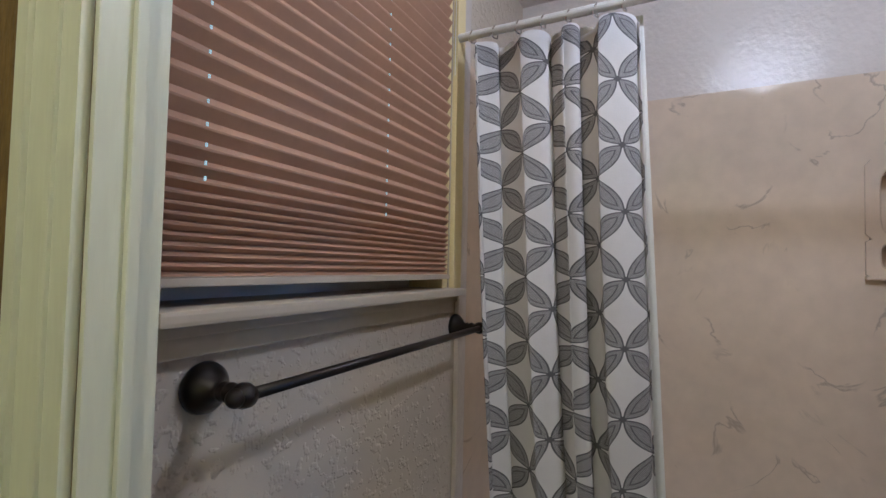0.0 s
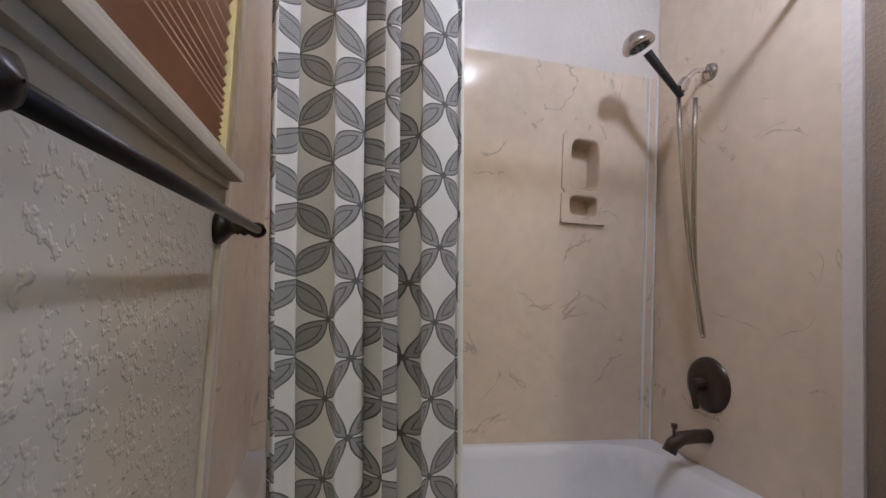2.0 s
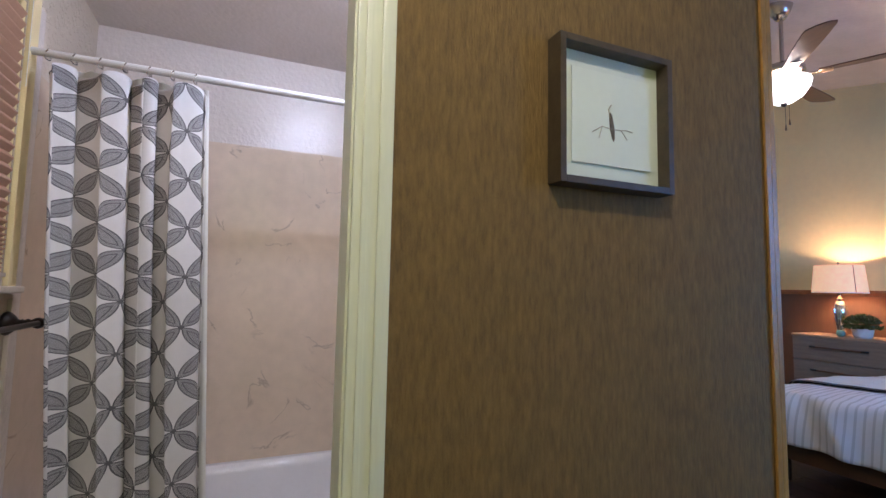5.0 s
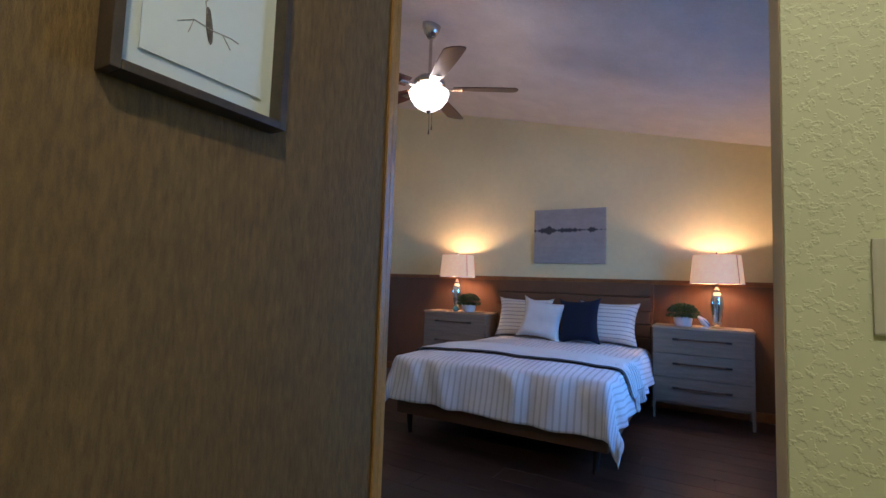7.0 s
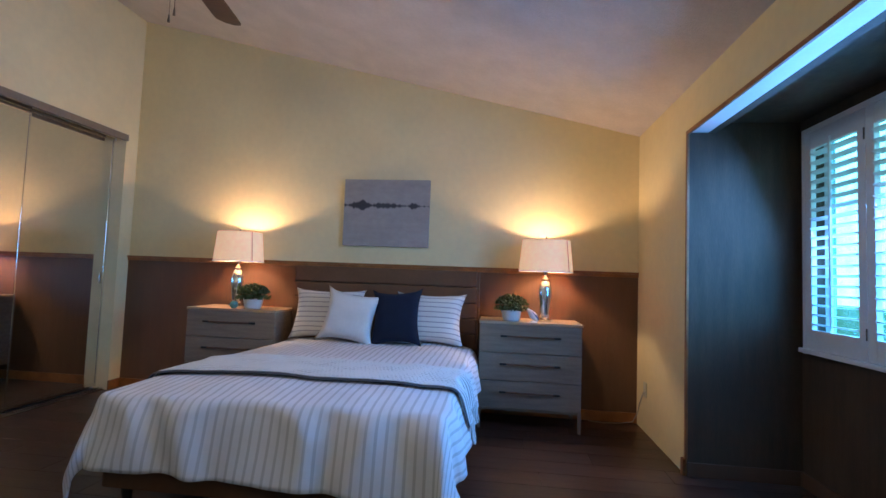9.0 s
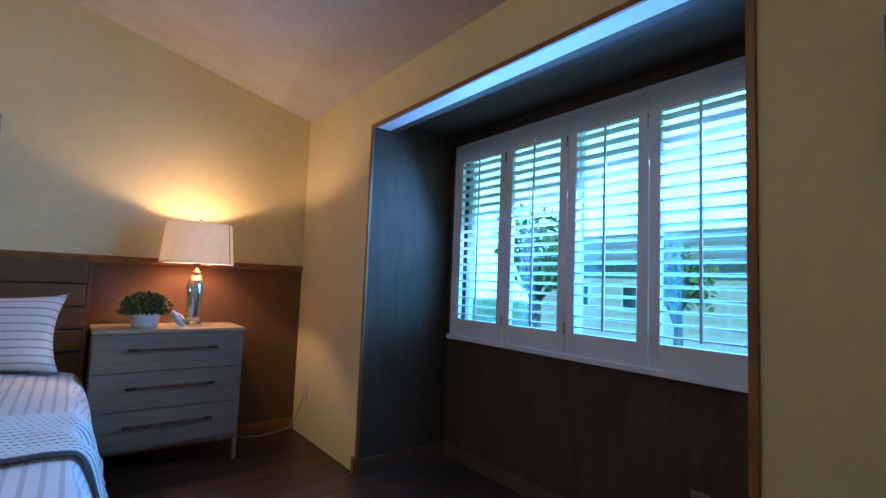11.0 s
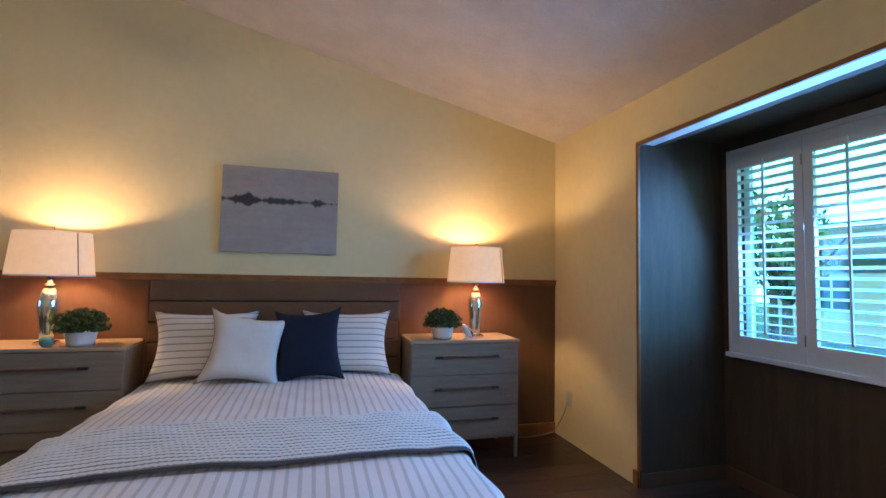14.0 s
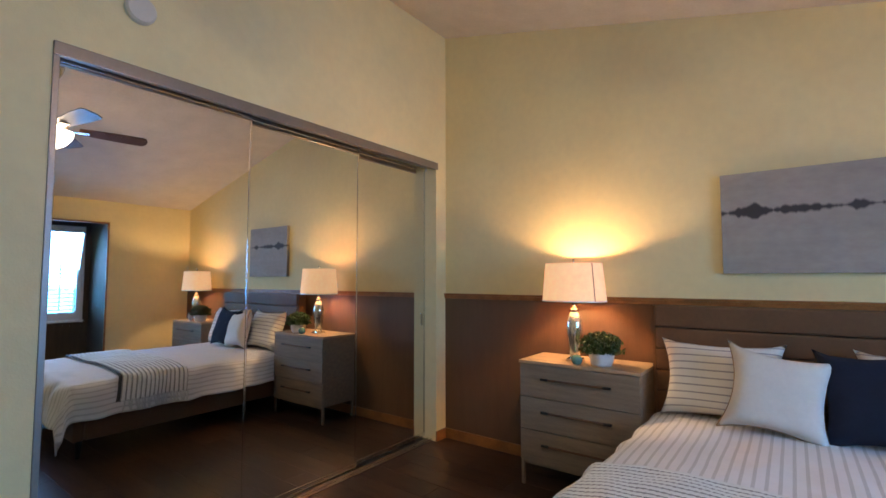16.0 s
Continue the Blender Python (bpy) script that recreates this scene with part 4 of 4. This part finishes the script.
part("frame", boxes((0, 0.012, 0, 0.56, 0, 0.02), (0, 0.012, 0, 0.56, 0.18, 0.2), (0, 0.012, 0, 0.02, 0.02, 0.18), (0, 0.012, 0.54, 0.56, 0.02, 0.18), (0, 0.0115, 0.27, 0.29, 0.02, 0.18), bevel=0.002), M_WPLASTIC, vt)
part("backing", boxes((0.0005, 0.002, 0.02, 0.54, 0.02, 0.18)), M_BLACK, vt, "dark duct")
for i in range(9):
    part("slat", boxes((0.003, 0.009, 0.02, 0.54, 0.03 + i * 0.017, 0.034 + i * 0.017)), M_WPLASTIC, vt)
for z in (2.0, 2.06, 2.11):
    tagged(part("nail_hole", tube(bmesh.new(), (0.9985, 2.235, z), (1.001, 2.235, z), 0.005, None, 8), M_BLACK), "small dark nail hole in the wall", "nail hole", "nail holes")


def plate(at, label, mat, turn, rocker):
    t = thing("wall_plate", at, label, "switch plate", turn=turn)
    part("plate", boxes((-0.037, 0.037, -0.006, 0, -0.058, 0.058), bevel=0.003), mat, t)
    if rocker:
        part("rocker", boxes((-0.017, 0.017, -0.010, -0.006, -0.033, 0.033), bevel=0.002), mat, t)
    else:
        for z in (-0.02, 0.02):
            part("socket", boxes((-0.013, 0.013, -0.0085, -0.006, z - 0.012, z + 0.012), bevel=0.002), M_WPLASTIC, t)
    bm = bmesh.new()
    for z in ((-0.045, 0.045) if rocker else (0.0,)):
        tube(bm, (0, -0.0085, z), (0, -0.005, z), 0.003, None, 8)
    part("screw", bm, M_CHROME, t)


plate((0.362, 1.0575, 1.158), "ivory rocker light switch on textured wall", M_PLASTIC, 0, True)
plate((0.9995, 5.26, 0.33), "ivory wall outlet with a plug", M_PLASTIC, -90, False)
plate((1.644, 2.75, 0.3), "grey-brown wall outlet in the bay", M_DRESSER, -90, False)
cb = tagged(part("lamp_cord", pipe(bmesh.new(), [(0.985, 5.26, 0.31), (0.96, 5.27, 0.22), (0.97, 5.36, 0.12), (0.95, 5.42, 0.03), (0.85, 5.43, 0.008), (0.72, 5.41, 0.008), (0.6, 5.44, 0.008)], 0.004, 6), M_CABLE, smooth=True), "grey lamp cord trailing from the outlet", "cable")

pic = thing("picture_frame", (-0.5595, 0.595, 1.411), "framed bird drawing on white mat", "picture")
PW, PH = 0.29, 0.294
part("frame", boxes((0, 0.042, 0, 0.014, 0, PH), (0, 0.042, PW - 0.014, PW, 0, PH), (0, 0.042, 0.014, PW - 0.014, 0, 0.014), (0, 0.042, 0.014, PW - 0.014, PH - 0.014, PH), bevel=0.002), M_PICFRAME, pic)
part("mat_board", boxes((0.002, 0.012, 0.0142, PW - 0.0142, 0.0142, PH - 0.0142)), M_MAT, pic)
part("paper", boxes((0.0155, 0.017, 0.045, PW - 0.04, 0.05, PH - 0.05)), M_PAPER, pic, "deckle-edged drawing paper")
bm = lathe([(0.001, -0.026), (0.004, -0.02), (0.0065, 0.0), (0.005, 0.02), (0.004, 0.03), (0.001, 0.034)], 10, 0.12, 1)
bmesh.ops.transform(bm, matrix=pose(0.0176, 0.146, 0.128, 8, 0, 0), verts=bm.verts[:])
part("drawn_bird", bm, M_INK, pic, "small dark perched bird")
bm = bmesh.new()
pipe(bm, [(0.0176, 0.095, 0.115), (0.0176, 0.12, 0.13), (0.0176, 0.15, 0.127), (0.0176, 0.185, 0.13), (0.0176, 0.2, 0.128)], 0.0009, 5)
pipe(bm, [(0.0176, 0.12, 0.13), (0.0176, 0.112, 0.105)], 0.0007, 5)
pipe(bm, [(0.0176, 0.17, 0.128), (0.0176, 0.185, 0.11)], 0.0007, 5)
pipe(bm, [(0.0176, 0.14, 0.15), (0.0176, 0.137, 0.168), (0.0176, 0.144, 0.178)], 0.0012, 5)
part("drawn_branch", bm, M_INK2, pic)

# ---- bath ----
tub = thing("bathtub", (BX, BYW, 0), "white acrylic alcove bathtub", "bathtub")
L, Wd = BYE - BYW, 0.62


def tub_shape(u, v):
    a, b = 2 * u - 1, 2 * v - 1
    k = max(abs(a), abs(b))
    rr = (abs(a) ** 6 + abs(b) ** 6) ** (1 / 6)
    z = 0.465 - 0.33 * max(0, min(1, (0.84 - rr) / 0.28)) ** 0.6 if rr < 0.84 else 0.465
    return Vector((Wd / 2 + a * Wd / 2, L / 2 + b * L / 2, z))


part("basin", sheet(tub_shape, 48, 60), M_TUB, tub, smooth=True)
part("apron", boxes((Wd - 0.012, Wd, 0.0, L, 0, 0.46), bevel=0.004), M_TUB, tub)
bm = lathe([(0.001, 0), (0.028, 0), (0.03, 0.006), (0.001, 0.01)], 20)
bmesh.ops.transform(bm, matrix=pose(0.27, L - 0.2, 0.35, 70, 0, 0), verts=bm.verts[:])
part("overflow_plate", bm, M_DARKBRONZE, tub)

structure("shower_panel_back", boxes((BX, BX + 0.008, BYW, NY0, 0.466, 1.815), (BX, BX + 0.008, NY1, BYE, 0.466, 1.815), (BX, BX + 0.008, NY0, NY1, 0.466, NZ0), (BX, BX + 0.008, NY0, NY1, NZ1, 1.815)), M_MARBLE, "glossy beige marbled shower panel")
structure("shower_panel_end", boxes((BX + 0.008, -1.345, BYE - 0.008, BYE, 0.466, 2.2)), M_MARBLE)
structure("shower_panel_south", boxes((BX + 0.008, -1.505, BYW, BYW + 0.008, 0.466, 1.815)), M_MARBLE)
structure("trim_shower", boxes((-1.345, -1.30, BYE - 0.013, BYE, 0.0, 2.2), (-1.505, -1.455, BYW, BYW + 0.012, 0, 2.0), bevel=0.003), M_BATHTOP)
structure("trim_shower_corner", boxes((BX + 0.008, BX + 0.013, BYE - 0.05, BYE - 0.009, 0.466, 1.81), bevel=0.002), M_MARBLE)
structure("trim_shower_bead", boxes((BX + 0.008, BX + 0.017, BYE - 0.056, BYE - 0.05, 0.466, 1.81), (BX + 0.013, BX + 0.019, BYE - 0.022, BYE - 0.016, 0.466, 1.81), bevel=0.002), M_WHITE, "white plastic corner beads")

nic = thing("shower_niche", (BX + 0.008, 0.459, 1.238), "moulded beige soap niche sunk in the shower wall", "soap niche")


def niche_cell(y0, y1, z0, z1, h0, h1, g0, g1, depth, seg=40):
    """A flat surround y0..y1, z0..z1 with one rounded opening h0..h1, g0..g1 and the hollow behind it."""
    bm = bmesh.new()
    cy, cz, ry, rz = (h0 + h1) / 2, (g0 + g1) / 2, (h1 - h0) / 2, (g1 - g0) / 2
    rings = [[] for _ in range(5)]
    for i in range(seg):
        a = 2 * math.pi * (i + 0.5) / seg
        c, d = math.cos(a), math.sin(a)
        k = 1 / (abs(c) ** 5 + abs(d) ** 5) ** 0.2
        y, z = cy + ry * c * k, cz + rz * d * k
        m = 1 / max(abs(c), abs(d))
        oy = cy + c * m * ((y1 - cy) if c > 0 else (cy - y0))
        oz = cz + d * m * ((z1 - cz) if d > 0 else (cz - z0))
        rings[0].append(bm.verts.new((0, oy, oz)))
        rings[1].append(bm.verts.new((0.008, oy, oz)))
        rings[2].append(bm.verts.new((0.008, y + 0.005 * c, z + 0.005 * d)))
        rings[3].append(bm.verts.new((0.003, y, z)))
        rings[4].append(bm.verts.new((-depth, cy + (y - cy) * 0.93, cz + (z - cz) * 0.93)))
    for lo, hi in zip(rings, rings[1:]):
        for i in range(seg):
            bm.faces.new((lo[i], lo[(i + 1) % seg], hi[(i + 1) % seg], hi[i]))
    bm.faces.new(rings[4])
    return bm


part("upper_shelf", niche_cell(0, 0.17, 0.107, 0.33, 0.035, 0.143, 0.118, 0.302, 0.07), M_MARBLE, nic)
part("soap_dish", niche_cell(0, 0.17, 0, 0.107, 0.035, 0.143, 0.024, 0.094, 0.06), M_MARBLE, nic)
part("ledge", boxes((0.001, 0.016, -0.002, 0.172, -0.006, 0.004), bevel=0.002), M_MARBLE, nic)

# shower fittings on the end wall
sx, sy = -1.756, BYE - 0.008
shw = thing("shower_set", (sx, sy, 1.735), "hand shower with hose on chrome arm", "shower")
bm = lathe([(0.001, 0), (0.03, 0), (0.026, 0.01), (0.012, 0.016), (0.001, 0.016)], 20)
bmesh.ops.transform(bm, matrix=pose(0, 0, 0, 90, 0, 0), verts=bm.verts[:])
part("flange", bm, M_CHROME, shw, smooth=True)
part("arm", pipe(bmesh.new(), [(0, 0, 0), (0, -0.03, 0.004), (0, -0.06, -0.005), (0, -0.085, -0.03), (0, -0.1, -0.05)], 0.009, 10), M_CHROMEB, shw, smooth=True)
bm = bmesh.new()
tube(bm, (0, -0.095, -0.04), (0, -0.115, -0.075), 0.015, 0.018)
tube(bm, (-0.015, -0.11, -0.08), (0.02, -0.115, -0.075), 0.012)
part("bracket", bm, M_CHROME, shw)
hd = part("hand_grip", tube(bmesh.new(), (0, -0.11, -0.1), (-0.02, -0.225, 0.04), 0.011, 0.015), M_BLACK, shw, "black grip")
bm = lathe([(0.001, 0.042), (0.018, 0.04), (0.036, 0.03), (0.048, 0.014), (0.053, 0.0), (0.05, -0.008), (0.001, -0.008)], 24)
bmesh.ops.transform(bm, matrix=pose(-0.015, -0.262, 0.055, 24, -10, 0), verts=bm.verts[:])
part("spray_head", bm, M_CHROME, shw, smooth=True)
bm = lathe([(0.001, -0.0105), (0.034, -0.0105), (0.034, -0.0085)], 20)
for i in range(8):
    bmesh.ops.create_icosphere(bm, subdivisions=1, radius=0.005, matrix=pose(0.024 * math.cos(i * 0.785), 0.024 * math.sin(i * 0.785), -0.011))
bmesh.ops.transform(bm, matrix=pose(-0.015, -0.262, 0.055, 24, -10, 0), verts=bm.verts[:])
part("spray_face", bm, M_BLACK, shw)
pts = []
for i in range(41):
    a = i / 40
    s = math.sin(a * math.pi)
    z = -0.1 - 0.76 * s ** 0.75
    pts.append((0.016 * (a - 0.5) * (1 - s) + 0.07 * max(0.0, s - 0.35) ** 2 + 0.012 * math.sin(a * 6.28), -0.115 + 0.05 * a + 0.05 * s, z))
part("hose", pipe(bmesh.new(), pts, 0.0082, 10), M_CHROME, shw, "flexible metal hose", smooth=True)

vlv = thing("shower_valve", (-1.745, sy, 0.722), "dark bronze round shower valve with lever", "valve")
bm = lathe([(0.001, 0.024), (0.03, 0.024), (0.065, 0.017), (0.082, 0.009), (0.086, 0.0)], 32)
bmesh.ops.transform(bm, matrix=pose(0, 0, 0, 90, 0, 0), verts=bm.verts[:])
part("plate", bm, M_DARKBRONZE, vlv, smooth=True)
bm = tube(bmesh.new(), (0, -0.018, 0), (0, -0.055, 0), 0.022, 0.018)
pipe(bm, [(0, -0.05, 0), (0.005, -0.058, -0.03), (0.012, -0.055, -0.07)], 0.009, 8)
part("lever", bm, M_DARKBRONZE, vlv)
spt = thing("tub_spout", (-1.742, sy, 0.565), "dark bronze tub spout with diverter knob", "faucet")
part("spout", pipe(bmesh.new(), [(0, 0, 0), (0, -0.05, 0), (0, -0.1, -0.004), (0, -0.13, -0.022), (0, -0.142, -0.045)], 0.021, 14), M_DARKBRONZE, spt, smooth=True)
bm = tube(bmesh.new(), (0, -0.125, 0.0), (0, -0.125, 0.03), 0.005)
tube(bm, (0, -0.125, 0.028), (0, -0.125, 0.04), 0.009)
part("diverter", bm, M_DARKBRONZE, spt)

# curtain and rod
rod = thing("curtain_rod", (-1.425, BYW, 1.85), "white shower curtain rod with rings", "curtain rod")
part("rod", tube(bmesh.new(), (0, 0.0, 0), (0, L, 0), 0.011), M_WHITE, rod)
for i in range(7):
    bm = bmesh.new()
    y = 0.05 + i * 0.062
    pipe(bm, [(0.016 * math.cos(a), y + 0.004 * math.sin(a * 2), 0.016 * math.sin(a) - 0.004) for a in (k * 6.2832 / 14 for k in range(14))], 0.002, 5)
    part("ring", bm, M_CHROMEB, rod)
NP = 4


def curtain_point(u, v):
    z = 0.25 + 1.575 * v
    spread = 0.407 + 0.06 * (1 - v) ** 1.2
    ph = u * NP * 2 * math.pi + 1.1 * math.sin(u * 11) + 0.35 * noise.noise((u * 3, v * 1.6, 8))
    amp = 0.022 + 0.011 * math.sin(u * 17 + 1) + 0.004 * noise.noise((u * 7, v * 4, 5))
    y = BYW + 0.055 + 0.085 * (1 - v) * (1 - u) + spread * u + 0.009 * math.sin(ph * 2 + 0.6 * math.sin(v * 3)) + 0.008 * noise.noise((u * 5, v * 2, 3))
    x = -1.425 + amp * math.sin(ph) + 0.007 * math.sin(ph * 2 + 2 * u) + 0.012 * noise.noise((u * 6, v * 3, 1))
    if v > 0.97:
        z -= 0.03 * (0.5 + 0.5 * math.cos(ph)) * (v - 0.97) / 0.03
    return Vector((x, y, z))


cur = tagged(part("shower_curtain", sheet(curtain_point, 240, 70, lambda u, v: (0.53 * u + 0.012 * math.sin(v * 6), 1.575 * v)), M_CURTAIN, smooth=True), "white shower curtain printed with grey interlaced rings", "curtain")
s = cur.modifiers.new("thick", "SOLIDIFY")
s.thickness = 0.002


def liner_point(u, v):
    return Vector((-1.47 + 0.012 * math.sin(u * 40), BYW + 0.07 + 0.06 * (1 - v) + 0.39 * u * v + 0.4 * u * (1 - v), 0.3 + 1.53 * v))


tagged(part("curtain_liner", sheet(liner_point, 60, 4), M_WHITE, smooth=True), "plain white shower curtain liner", "curtain")

# bath window with pleated shade
structure("window_2", boxes((WX0, WX0 + 0.03, BYW - 0.1, BYW - 0.002, WZ0, WZ1), (WX0 - 0.05, WX0 - 0.002, BYW + 0.0005, BYW + 0.014, WZ0 + 0.002, WZ1 + 0.06), bevel=0.003), M_WALL, "yellowed window jamb")
structure("window_2_sill", boxes((WX0 - 0.005, -0.627, BYW - 0.1, BYW + 0.05, WZ0 - 0.014, WZ0 + 0.004), bevel=0.005), M_SILL, "painted window sill")
structure("window_2_apron", boxes((WX0 + 0.0, -0.627, BYW, BYW + 0.014, WZ0 - 0.056, WZ0 - 0.015), (WX0 - 0.004, -0.627, BYW, BYW + 0.026, WZ0 - 0.03, WZ0 - 0.0145), bevel=0.002), M_SILL)
bl = thing("pleated_blind", (WX0 + 0.032, BYW + 0.008, WZ0 + 0.04), "tan pleated paper window blind, lowered", "blind")
bm = bmesh.new()
rows = []
zz = 0.0
k = 0
while zz < 0.72:
    rows.append((zz, -0.0055 if k % 2 else 0.0055))
    if not k % 2 and k > 8:
        rows.append((zz + 0.0028, 0.006))
    zz += 0.006 if k < 14 else min(0.0155, 0.006 + 0.0008 * (k - 14))
    k += 1
for x0, x1 in ((0.0, -0.61 - (WX0 + 0.032)),):
    a = [(bm.verts.new((x0, d, z)), bm.verts.new((x1, d, z))) for z, d in rows]
    for p, q in zip(a, a[1:]):
        bm.faces.new((p[0], p[1], q[1], q[0]))
part("pleats", bm, M_BLIND, bl)
part("bottom_rail", boxes((0, 0.75, -0.013, 0.013, -0.012, -0.001), bevel=0.002), M_SILL, bl)
# beads on the closed pleats emit the daylight seen at the cord holes
for x in (0.28, 0.68):
    bm = bmesh.new()
    for z, d in rows:
        if d > 0 and z > 0.1:
            bmesh.ops.create_icosphere(bm, subdivisions=1, radius=0.0017, matrix=pose(x, 0.003, z + 0.006))
    part("cord_hole", bm, M_HOLEGLOW, bl, "row of glowing beads standing in for daylit cord holes")
part("cord", tube(bmesh.new(), (0.01, 0.02, 0.5), (0.01, 0.02, 0.76), 0.0012, None, 6), M_WHITE, bl)

bar = thing("towel_bar", (-0.715, BYW, 1.088), "dark bronze towel bar with turned posts", "towel bar")
for x in (0.0, -0.735):
    bm = lathe([(0.001, 0), (0.031, 0.0), (0.033, 0.005), (0.031, 0.012), (0.022, 0.022), (0.012, 0.03), (0.010, 0.036), (0.012, 0.04), (0.009, 0.044), (0.0125, 0.05), (0.0125, 0.054), (0.009, 0.059), (0.012, 0.064), (0.015, 0.07), (0.0155, 0.077), (0.012, 0.086), (0.001, 0.091)], 24)
    bmesh.ops.transform(bm, matrix=pose(x, 0, 0, -90, 0, 0), verts=bm.verts[:])
    part("post", bm, M_BRONZE, bar, smooth=True)
bm = tube(bmesh.new(), (0.012, 0.077, 0), (-0.755, 0.077, 0), 0.0075, None, 16)
for x in (-0.76, 0.014):
    bmesh.ops.create_uvsphere(bm, u_segments=14, v_segments=10, radius=0.0115, matrix=pose(x, 0.077, 0))
part("rail", bm, M_BRONZE, bar, smooth=True)

wc = thing("wall_cabinet", (-1.05, BYE - 0.005, 1.085), "oak wall cabinet with open lower shelf", "cabinet")
part("body", boxes((0.0, 0.46, -0.13, 0, 0.17, 0.9), (0.0, 0.02, -0.13, 0, 0, 0.17), (0.44, 0.46, -0.13, 0, 0, 0.17), (0.02, 0.44, -0.13, 0, 0, 0.015), bevel=0.003), M_OAK, wc)
dr = part("door", boxes((0.01, 0.45, -0.148, -0.131, 0.18, 0.89), bevel=0.005), M_OAK, wc)
part("raised_panel", boxes((0.07, 0.39, -0.156, -0.1485, 0.25, 0.82), bevel=0.007), M_OAK, dr)

for nm, at in (("bath_ceiling_light", (-1.02, 0.37, BCZ)), ("hall_ceiling_light", (0.4, 0.0, 2.43))):
    t = thing(nm, at, "flush white glass dome ceiling light, lit", "ceiling light")
    part("base", lathe([(0.001, 0), (0.14, 0), (0.14, -0.02), (0.13, -0.024)], 28), M_CHROME, t)
    part("dome", lathe([(0.132, -0.022), (0.12, -0.055), (0.08, -0.085), (0.03, -0.098), (0.001, -0.1)], 28), M_BOWL, t, "glowing glass dome", smooth=True).visible_shadow = False
for o in list(bpy.data.objects):
    if o.name.startswith(("bowl", "shade")) and o.type == "MESH":
        o.visible_shadow = not o.name.startswith("bowl")
    if o.type == "EMPTY" and not o.children:
        bpy.data.objects.remove(o)

# ---- floor planks ----
PLW, PLL = 0.19, 1.22
pm = boxes((0.0015, PLL - 0.0015, 0.0012, PLW - 0.0012, -0.011, 0), bevel=0.0012)
pmesh = None
floor_ob = bpy.data.objects["floor"]
row = 0
y = 1.08
while y < 5.49:
    x = -4.0 - (row * 0.43) % PLL
    while x < (1.66 if BY0 - 0.1 < y < BY1 else 1.06):
        if pmesh is None:
            first = part("plank", pm, M_PLANK, floor_ob)
            pmesh, ob = first.data, first
        else:
            ob = new("plank", pmesh)
            ob.parent = floor_ob
        end = 1.7 if BY0 - 0.1 < y < BY1 else 1.1
        x0, x1 = max(x, -4.05), min(x + PLL, end)
        ob.location = (x0, y, -0.001)
        ob.scale.x = (x1 - x0) / PLL
        x += PLL
    y += PLW
    row += 1
